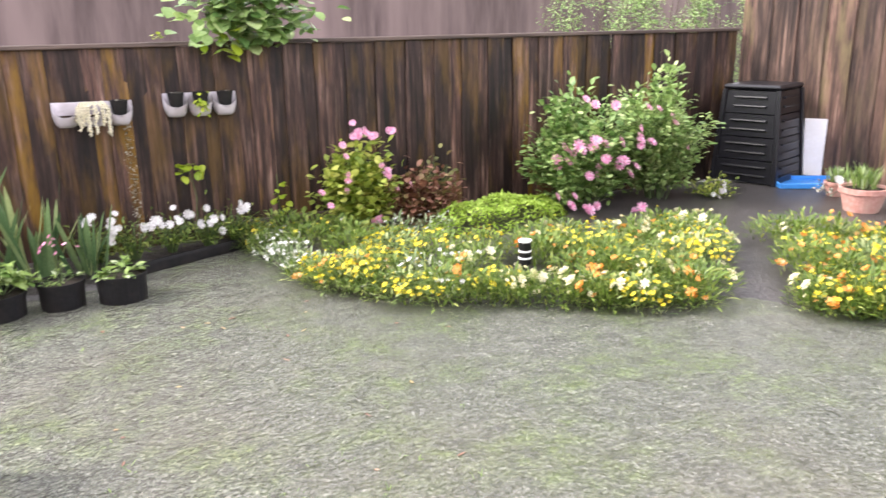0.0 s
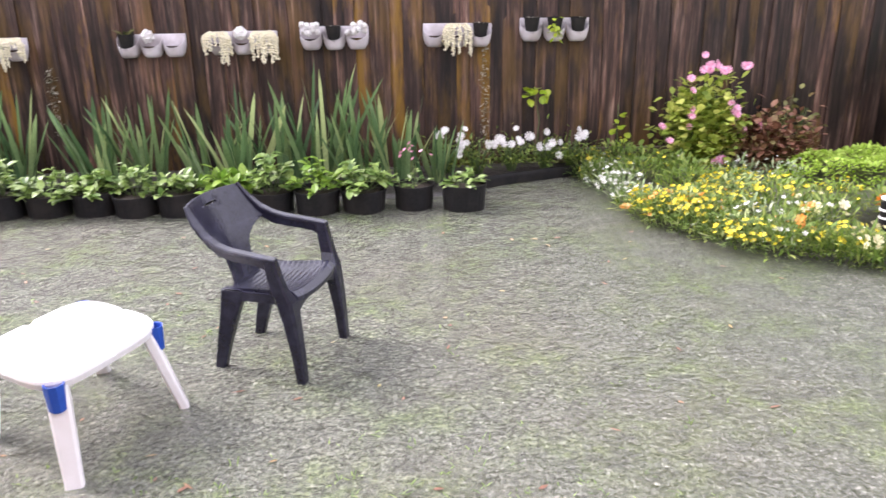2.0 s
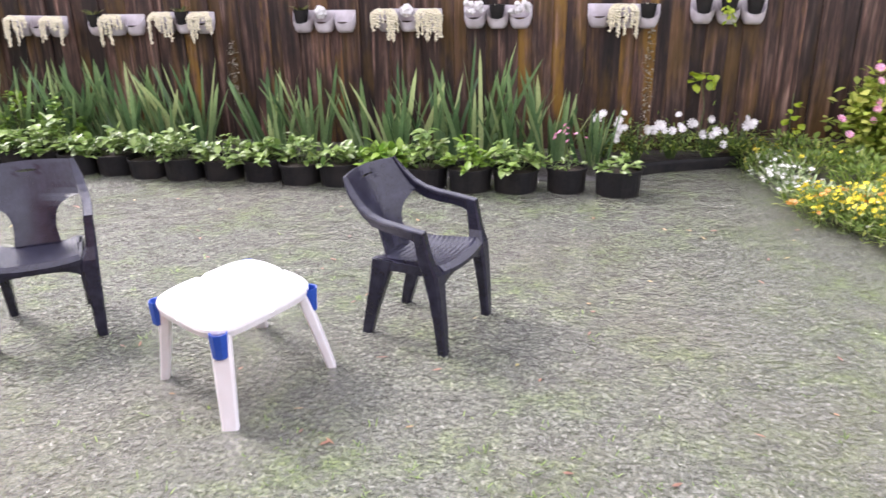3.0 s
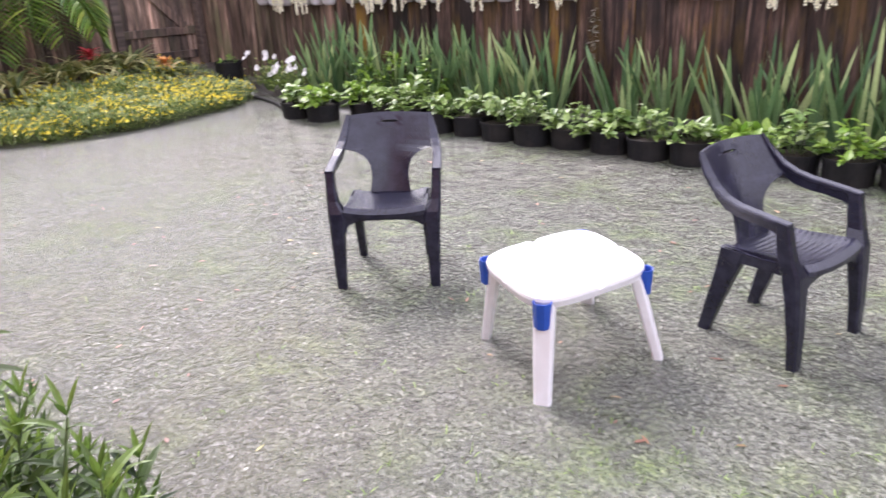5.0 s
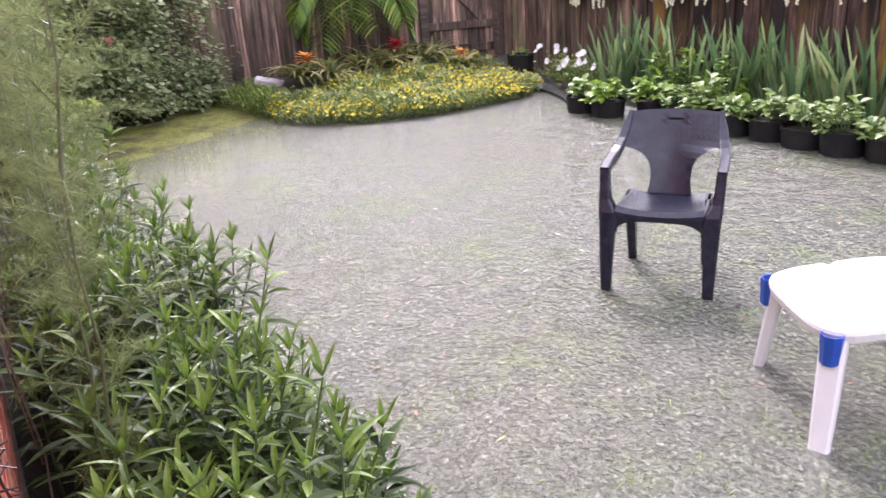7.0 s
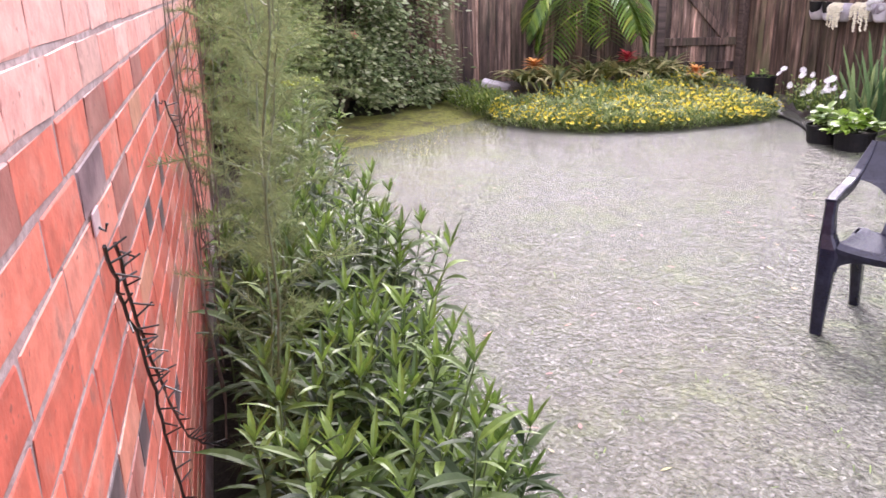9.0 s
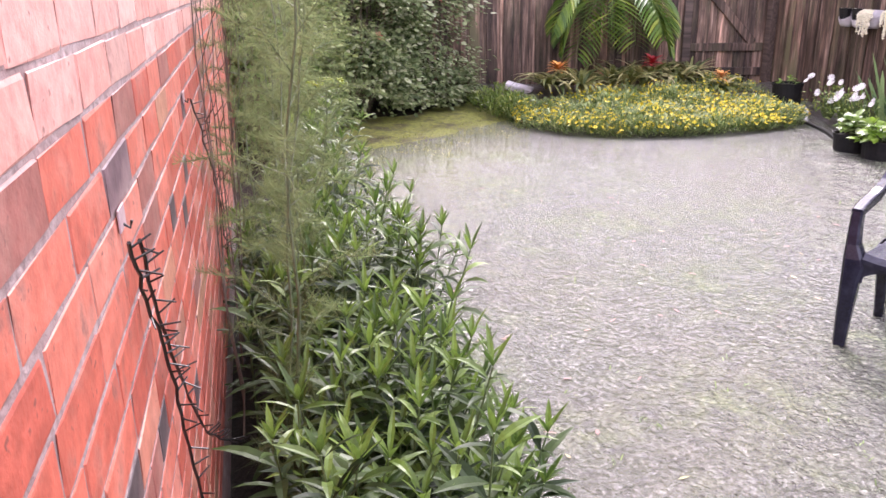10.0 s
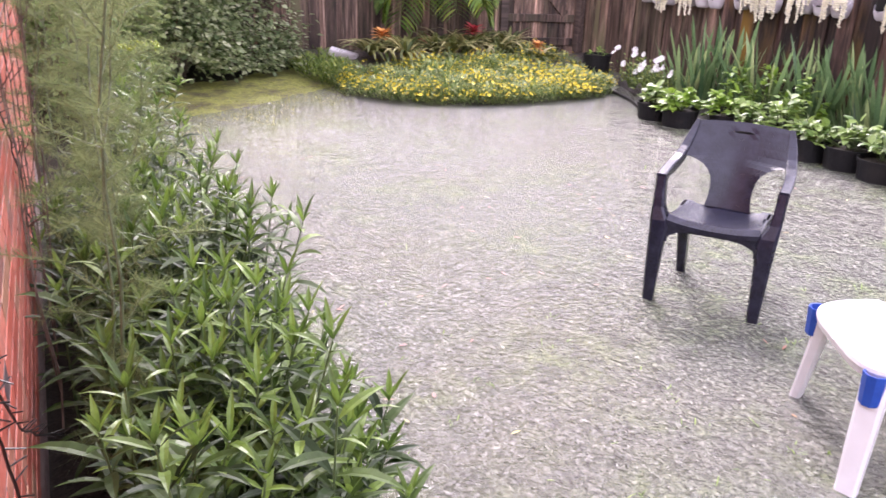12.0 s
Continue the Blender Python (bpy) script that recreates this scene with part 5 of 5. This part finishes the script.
def beaded(pts, rng):
    """One trailing strand, swelling and pinching like a string of beads."""
    v, f = [], []
    for i, q in enumerate(pts):
        r = rng.uniform(0.011, 0.017) if i % 2 else rng.uniform(0.005, 0.008)
        if i in (0, len(pts) - 1):
            r = 0.003
        for k in range(6):
            a = k * math.pi / 3 + 0.4 * i
            v.append((q.x + r * math.cos(a), q.y + r * math.sin(a), q.z + 0.3 * r * math.sin(a * 2)))
    for i in range(len(pts) - 1):
        for k in range(6):
            j = (k + 1) % 6
            f.append((i * 6 + k, i * 6 + j, i * 6 + 6 + j, i * 6 + 6 + k))
    f += [tuple(range(6)), tuple(len(v) - 1 - k for k in range(6))]
    return v, f


def planter(x, z, contents, seed):
    """Three scooped pockets on one back plate."""
    rng = random.Random(seed)
    t = thing("wall_planter", "pale grey three-pocket plastic planter hung on the fence", "wall planter", pose(x, FENCE_Y - 0.052, z, 0, rng.uniform(-1.2, 1.2), 0), "planters on the fence")
    part("back_plate", box((0.57, 0.008, 0.10), (0, 0.0, -0.048), 0.003), M_PLANTER, t)
    for i, what in enumerate(contents):
        cx = (i - 1) * 0.19
        v, f = [], []
        seg, lev = 18, 7
        for side in (0, 1):
            for k in range(lev):
                u = k / (lev - 1)
                for j in range(seg + 1):
                    a = math.pi * j / seg
                    top = -0.104 * math.sin(a) ** 0.65 if 0 < j < seg else 0.0
                    zz = -0.182 * (1 - u) + top * u
                    h01 = (zz + 0.182) / 0.182
                    r = 0.094 * (0.62 + 0.38 * min(1.0, h01 * 2.2) ** 0.5) - 0.005 * side
                    v.append((cx + r * math.cos(a), -r * math.sin(a) * 1.15, zz))
        n1 = lev * (seg + 1)
        for k in range(lev - 1):
            for j in range(seg):
                a = k * (seg + 1) + j
                f.append((a, a + 1, a + seg + 2, a + seg + 1))
                f.append((n1 + a + seg + 1, n1 + a + seg + 2, n1 + a + 1, n1 + a))
        for j in range(seg):
            a = (lev - 1) * (seg + 1) + j
            f.append((a, a + 1, n1 + a + 1, n1 + a))
        f.append(tuple(range(seg, -1, -1)))
        pk = part("pocket", (v, f), M_PLANTER, t, smooth=False)
        top = Vector((cx, -0.05, -0.03))
        if what in "ptg":
            part("liner", lathe([(0.045, -0.12), (0.066, 0.0), (0.068, 0.004), (0.060, 0.0), (0.055, -0.02), (0.0, -0.022)], 14), M_POT, pk).matrix_basis = pose(cx, -0.060, 0.006)
        c = Cloud()
        if what == "c":
            for s in range(34):
                a = rng.uniform(0.1, 3.04)
                q = top + Vector((math.cos(a) * 0.075, -0.02 - math.sin(a) * 0.055, 0.03))
                ln = rng.choice((0.06, 0.10, 0.14, 0.18, 0.27)) * rng.uniform(.7, 1.15)
                k, pts = rng.uniform(-0.03, 0.0), []
                while k < ln:
                    pts.append(q + Vector((rng.uniform(-.009, .009) + math.cos(a) * min(k, .08) * .5, -min(max(k, 0), 0.05) * 0.7, -k + min(k, .04) * 0.6)))
                    k += rng.uniform(0.008, 0.013)
                part("strand", beaded(pts, rng), F_CREAM, pk, "cream beaded trailing strand")
        elif what == "w":
            for s in range(12):
                d = aim(rng, rng.uniform(-.6, 1.0), 0.9).normalized()
                pompom(top + Vector((d.x * 0.075, -0.06 + d.y * 0.05, 0.016 + d.z * 0.062)), 0.026, pk, rng)
        elif what == "b":
            pompom(top + Vector((0, -0.04, 0.022)), 0.056, pk, rng)
        elif what in "pt":
            for s in range(26):
                d = aim(rng, 0.8, 0.7)
                c.leaf(top + Vector((0, -.02, 0)), d, rng.uniform(.05, .085) * (1.9 if what == "t" else 1.0), .014, .8, 3, .2)
            part("sprig", c.done(), L_GREY if what == "p" else L_STRAP, pk)
        elif what == "g":
            for s in range(22):
                q = top + Vector((rng.uniform(-.04, .03), -.07 + rng.uniform(-.02, .01), rng.uniform(-.14, .05)))
                c.leaf(q, (rng.uniform(-1, 1), -.6, rng.uniform(-1, .2)), .05, .042, .5, 2, .1, .5)
            part("trailing_foliage", c.done(), L_VINE, pk, "lime green trailing leaves")
    return t


for i, (xr, z, what) in enumerate([(1.29, 1.27, "pgp"), (0.49, 1.24, "ecp"), (-0.53, 1.235, "wpw"), (-1.29, 1.21, "cbc"), (-2.05, 1.20, "tbe"), (-3.37, 1.19, "ctc"), (-4.06, 1.17, "tce"),
                                   (-4.86, 1.16, "cec"), (-5.62, 1.14, "ecc"), (-6.36, 1.12, "cwe"), (-7.06, 1.11, "ppc")]):
    planter(xr - 0.285, z, what, 1000 + i)


# ---- climbers on the fence ----
def climber(name, label, spots, leaf, L, seed, stem=None):
    rng = random.Random(seed)
    t = thing(name, label, "vine")
    c = Cloud()
    for x, y, z in spots:
        d = Vector((rng.uniform(-1, 1), -rng.uniform(.4, 1), rng.uniform(-.7, .4)))
        ll = L * rng.uniform(.7, 1.3)
        c.leaf((x, y, z), d, ll, ll * .85, .5, 3, .12, .45, rng.uniform(-.5, .5), .7)
    part("foliage", c.done(), leaf, t)
    if stem:
        part("stem", tube(stem, 0.004, 5), M_STEM, t)


def climbers():
    rng = random.Random(50)
    climber("lime_vine", "lime green leafy vine sprig on the fence", [(rng.uniform(.74, .95), 6.42 - rng.random() * .05, rng.uniform(.55, .72)) for _ in range(16)], L_VINE, .075, 1, wavy([(.86, 6.46, .1), (.9, 6.47, .4), (.85, 6.46, .68)], 4))
    climber("lime_vine", "lime green leafy vine sprig on the fence", [(rng.uniform(1.53, 1.63), 6.42 - rng.random() * .05, rng.uniform(.24, .55)) for _ in range(14)], L_VINE, .06, 2, wavy([(1.58, 6.46, .1), (1.57, 6.47, .55)], 5))
    climber("lime_vine", "lime green leafy vine near the geranium", [(rng.uniform(1.75, 1.95), 6.35 - rng.random() * .1, rng.uniform(.15, .42)) for _ in range(22)], L_GERA, .06, 3)
    climber("neighbour_vine", "large-leaved bright green vine spilling over the fence", [(rng.gauss(1.45, .25), 6.6 - rng.random() * .25, rng.uniform(1.72, 2.12) - .1 * rng.random()) for _ in range(420)], L_ROSE, .125, 4)
    climber("neighbour_vine", "large-leaved bright green vine spilling over the fence", [(rng.gauss(1.22, .07), 6.42 - rng.random() * .05, rng.uniform(1.52, 1.75)) for _ in range(16)], L_VINE, .10, 5)
    climber("small_yellow_vine", "tiny yellow leaves on the fence top", [(rng.uniform(.62, .76), 6.47, 1.69 + rng.random() * .04) for _ in range(8)], L_VINE, .045, 6)
    for x, z0, z1, s in ((0.43, 0.15, 1.06, 7), (-3.22, 0.35, 0.95, 8)):
        c = Cloud()
        for k in range(170):
            z = rng.uniform(z0, z1)
            c.leaf((x + rng.gauss(0, .018), 6.475 - rng.random() * .012, z), (rng.uniform(-1, 1), -.5, rng.uniform(-.4, .6)), .03, .022, .3, 1, .1, .5)
        t = thing("creeping_fig", "narrow strip of small pale leaves creeping up the fence", "vine")
        part("foliage", c.done(), L_GREY, t)


climbers()


# ---- left bed specials ----
def bromeliad(x, y, z, bract, seed, s=1.0, label=""):
    rng = random.Random(seed)
    t = thing("bromeliad", label, "bromeliad", pose(x, y, z), "bromeliads in the bed")
    c, b = Cloud(), Cloud()
    for k in range(26):
        a = k * 2.4
        c.leaf((0, 0, .02), (math.cos(a), math.sin(a), rng.uniform(.4, 1.2)), s * rng.uniform(.26, .38), s * .06, rng.uniform(.9, 1.7), 5, .3, .35)
    for k in range(26):
        a = k * 2.4
        b.leaf((0, 0, s * (.14 + k * .002)), (math.cos(a), math.sin(a), .15 + k * .03), s * rng.uniform(.09, .13), s * .04, .7, 3, .2, .5)
    part("foliage", c.done(), L_STRAP, t)
    part("flower_head", b.done(), bract, t)


bromeliad(-8.72, 3.62, 0.27, F_BRACT, 1, 1.3, "green bromeliad with an orange flower head")
bromeliad(-8.72, 4.82, 0.27, F_RED, 2, 1.4, "green bromeliad with a red flower head")
bromeliad(-8.15, 5.40, 0.20, F_BRACT, 3, 1.05, "green bromeliad with orange-yellow bracts")
bromeliad(-8.85, 4.22, 0.27, F_CORAL, 4, 0.8, "small bromeliad with a dull coral centre")


def strap_clump(x, y, seed, s=1.0):
    rng = random.Random(seed)
    t = thing("spider_lily", "arching clump of striped yellow-green strap leaves", "lily", pose(x, y, 0.26), "strap-leaved clumps in the bed")
    c = Cloud()
    for k in range(34):
        a = k * 2.4
        c.leaf((0, 0, 0), (math.cos(a), math.sin(a), rng.uniform(.9, 2.0)), s * rng.uniform(.35, .55), .05, rng.uniform(1.2, 2.2), 6, .25, .35)
    part("foliage", c.done(), L_STRAP, t)


for i, (x, y) in enumerate([(-8.8, 3.95), (-8.85, 4.5), (-8.6, 4.25), (-8.85, 5.1), (-8.65, 3.45), (-8.55, 4.65), (-8.5, 5.05), (-8.45, 3.8), (-8.45, 4.4), (-8.75, 5.35)]):
    strap_clump(x, y, 60 + i)


def palm(x, y, z):
    rng = random.Random(77)
    t = thing("palm", "small palm with drooping yellow-green feather fronds", "palm", pose(x, y, 0))
    part("trunk", tube([(0, 0, 0), (.02, .02, z * .5), (0, 0, z)], 0.05, 10, 0.8), M_BARK, t)
    for k in range(16):
        a = 2 * math.pi * k / 16 + rng.uniform(-.15, .15)
        d = Vector((math.cos(a), math.sin(a), rng.uniform(.1, 0.9))).normalized()
        c = Cloud()
        q = Vector((0, 0, z))
        pts = [q.copy()]
        n = 19
        L = rng.uniform(0.85, 1.15)
        for j in range(n):
            q = q + d * (L / n)
            d = (d + Vector((0, 0, -0.15))).normalized()
            pts.append(q.copy())
            if j > 3:
                s = d.cross(Vector((0, 0, 1))).normalized()
                for sg in (-1, 1):
                    c.leaf(q, s * sg + d * .55 + Vector((0, 0, .12)), .40 * math.sin(math.pi * (j + 1) / (n + 3)) + .05, .050, 0.6, 4, .2, .35, rng.uniform(-.25, .25))
        c.add(tube(pts, .009, 5, .3))
        part("frond", c.done(), L_PALM, t)


palm(-9.15, 4.45, 1.27)
slab = part("pale_slab", box((0.34, 0.14, 0.09), (0, 0, 0.045), 0.015), M_PLANTER)
slab.matrix_basis = pose(-9.02, 3.24, 0.20, 6, 14, 62)
tagged(slab, "pale weathered stone slab lying beside the bed", "stone")


# ---- things on the right ----
def compost_bin():
    t = thing("compost_bin", "tall black plastic compost bin with louvred panels", "compost bin", pose(6.62, 5.98, 0.10, 0, 0, 20))
    for k in range(4):
        z0, z1 = 0.02 + k * 0.235, 0.02 + (k + 1) * 0.235 - 0.012
        s0, s1 = 0.340 - 0.015 * k, 0.340 - 0.015 * (k + 1)
        v = [(sx * s, sy * s, z) for s, z in ((s0, z0), (s1, z1)) for sx, sy in ((-1, -1), (1, -1), (1, 1), (-1, 1))]
        f = [(0, 1, 5, 4), (1, 2, 6, 5), (2, 3, 7, 6), (3, 0, 4, 7), (3, 2, 1, 0), (4, 5, 6, 7)]
        sec = part("section", (v, f), M_BIN, t)
        for side in range(4):
            for j in range(2):
                lv = part("louvre", box((0.46 - 0.04 * k, 0.03, 0.022), (0, 0, 0), 0.006), M_BIN, sec)
                lv.matrix_basis = pose(0, 0, 0, 0, 0, 90 * side) @ pose(0, -(s0 + s1) / 2 - 0.006, z0 + 0.07 + j * 0.09, -18, 0, 0)
    part("lid", box((0.60, 0.60, 0.05), (0, 0, 0.985), 0.02), M_BIN, t, "flat black lid")
    for sx, sy in ((-1, -1), (1, -1), (1, 1), (-1, 1)):
        part("corner_post", sweep([(sx * .335, sy * .335, 0.0), (sx * .278, sy * .278, .96)], .05, .05, (1, 0, 0)), M_BIN, t)


compost_bin()


def tray():
    t = thing("blue_tray", "shallow bright blue plastic tray beside the compost bin", "tray", pose(6.78, 5.46, 0.11, 0, 0, -30))
    part("base", box((0.66, 0.44, 0.012), (0, 0, 0.006), 0.003), M_TARP, t)
    for x, y, sx, sy in ((0, .22, .66, .02), (0, -.22, .66, .02), (.33, 0, .02, .42), (-.33, 0, .02, .42)):
        part("rim", box((sx, sy, 0.05), (x, y, 0.025), 0.004), M_TARP, t)


tray()
panel = part("white_panel", box((0.22, 0.05, 0.60), (0, 0, 0.31), 0.006), M_WHITE)
panel.matrix_basis = pose(7.12, 5.72, 0.12, -6, 0, -58)
tagged(panel, "white board leaning behind the compost bin", "board")


def terracotta(x, y, r, h, seed, plant_h):
    rng = random.Random(seed)
    t = thing("terracotta_pot", "round terracotta pot with a small green plant", "potted plant", pose(x, y, 0.10), "terracotta pots by the side fence")
    part("pot", lathe([(r * .68, 0), (r * .72, .01), (r * .92, h * .78), (r * 1.0, h * .79), (r * 1.02, h), (r * .92, h), (r * .88, h * .9), (0, h * .88)], 26), M_TERRA, t)
    part("soil", lathe([(r * .87, h * .9), (0, h * .93)], 16), M_SOIL, t)
    c = Cloud()
    for k in range(90):
        a, rr = rng.random() * 6.3, rng.random() * r * .7
        c.leaf((math.cos(a) * rr, math.sin(a) * rr, h * .92), (rng.uniform(-.5, .5), rng.uniform(-.5, .5), 1), plant_h * rng.uniform(.6, 1.1), .02, .3, 3, .2)
    part("foliage", c.done(), L_POTTED, t)


terracotta(6.25, 4.42, 0.20, 0.22, 1, 0.24)
terracotta(6.62, 4.98, 0.12, 0.14, 2, 0.16)


def garden_light(x, y):
    t = thing("garden_light", "short black and white banded solar stake light in the bed", "garden light", pose(x, y, 0.0, 2, -2, 0))
    part("stake", tube([(0, 0, 0), (0, 0, 0.16)], 0.016, 10), M_POT, t)
    part("body", lathe([(0.0, .13), (.042, .13), (.044, .135), (.044, .29), (.040, .30), (0, .30)], 20), M_POT, t)
    for z in (.175, .225):
        part("band", lathe([(.0445, z), (.047, z + .002), (.047, z + .012), (.0445, z + .014)], 20), M_WHITE, t, "white ring")
    part("cap", lathe([(.044, .296), (.046, .30), (.046, .308), (.03, .312), (0, .313)], 20), M_WHITE, t, "white cap")


garden_light(2.80, 4.38)


# ---- grass tips above the water ----
def grass_tips():
    rng = random.Random(99)
    c = Cloud()
    for k in range(420):
        if k < 150:
            x, y = rng.gauss(0.35, 0.55), rng.gauss(1.75, 0.35)
        elif k < 330:
            x, y = rng.gauss(-0.6, 0.7), rng.gauss(1.5, 0.35)
        else:
            x, y = rng.uniform(-5.0, 1.5), rng.uniform(1.1, 4.6)
        for j in range(rng.randint(2, 6)):
            c.leaf((x + rng.gauss(0, .015), y + rng.gauss(0, .015), -0.004), (rng.uniform(-1, 1), rng.uniform(-1, 1), rng.uniform(.15, .9)), rng.uniform(.02, .045), .005, .7, 2, .2)
    g = part("grass_tips", c.done(), L_LANCE_TIP)
    tagged(g, "sparse green grass tips poking out of the shallow water", "grass", kind="stuff")
    c = Cloud()
    for k in range(130):
        x, y = rng.uniform(-6.0, 2.0), rng.uniform(0.9, 4.8)
        c.leaf((x, y, 0.004), (rng.uniform(-1, 1), rng.uniform(-1, 1), 0.02), rng.uniform(.025, .06), rng.uniform(.008, .02), .02, 2, .1)
    g = part("floating_leaves", c.done(), L_COLEUS)
    tagged(g, "small dead leaves and twigs floating on the water", "leaf litter", kind="stuff")


grass_tips()


# ---- beyond the fence ----
M_ROOF = grain_mat("neighbour_wall", (0.075, 0.048, 0.046), (0.17, 0.12, 0.112), 5, 0.7, 0.3, (1, 1, 0.12), (0.24, 0.17, 0.16))

M_BLIND = grain_mat("pink_grey_blind", (0.46, 0.38, 0.40), (0.62, 0.54, 0.57), 6, 0.6, 0.1)


def neighbour():
    h = thing("neighbour_house", "low brown house beyond the fence", "house", pose(3.0, 19.0, 0))
    part("wall", box((34, 0.3, 3.2), (1, 0, 1.6), 0.0), M_ROOF, h)
    part("roof", box((35, 5.5, 0.2), (1, 2.2, 4.1), 0.0, turn=Matrix.Rotation(radians(20), 4, "X")), M_ROOF, h)
    w = part("window", box((2.4, 0.1, 1.2), (-6.5, -0.2, 2.4), 0.02), M_BLIND, h, "dull pink-grey window blind")
    part("frame", box((2.6, 0.06, 0.08), (-6.5, -0.26, 3.02), 0.01), M_BLIND, w)
    for i, x in enumerate((11.5, 13.5, 15.8, 18.0)):
        broad_shrub(x, 15.5 + i * .3, 1.4, .9, 2.9, 3500, 600 + i, "light green shrub beyond the fence", 0, L_ROSE)


neighbour()
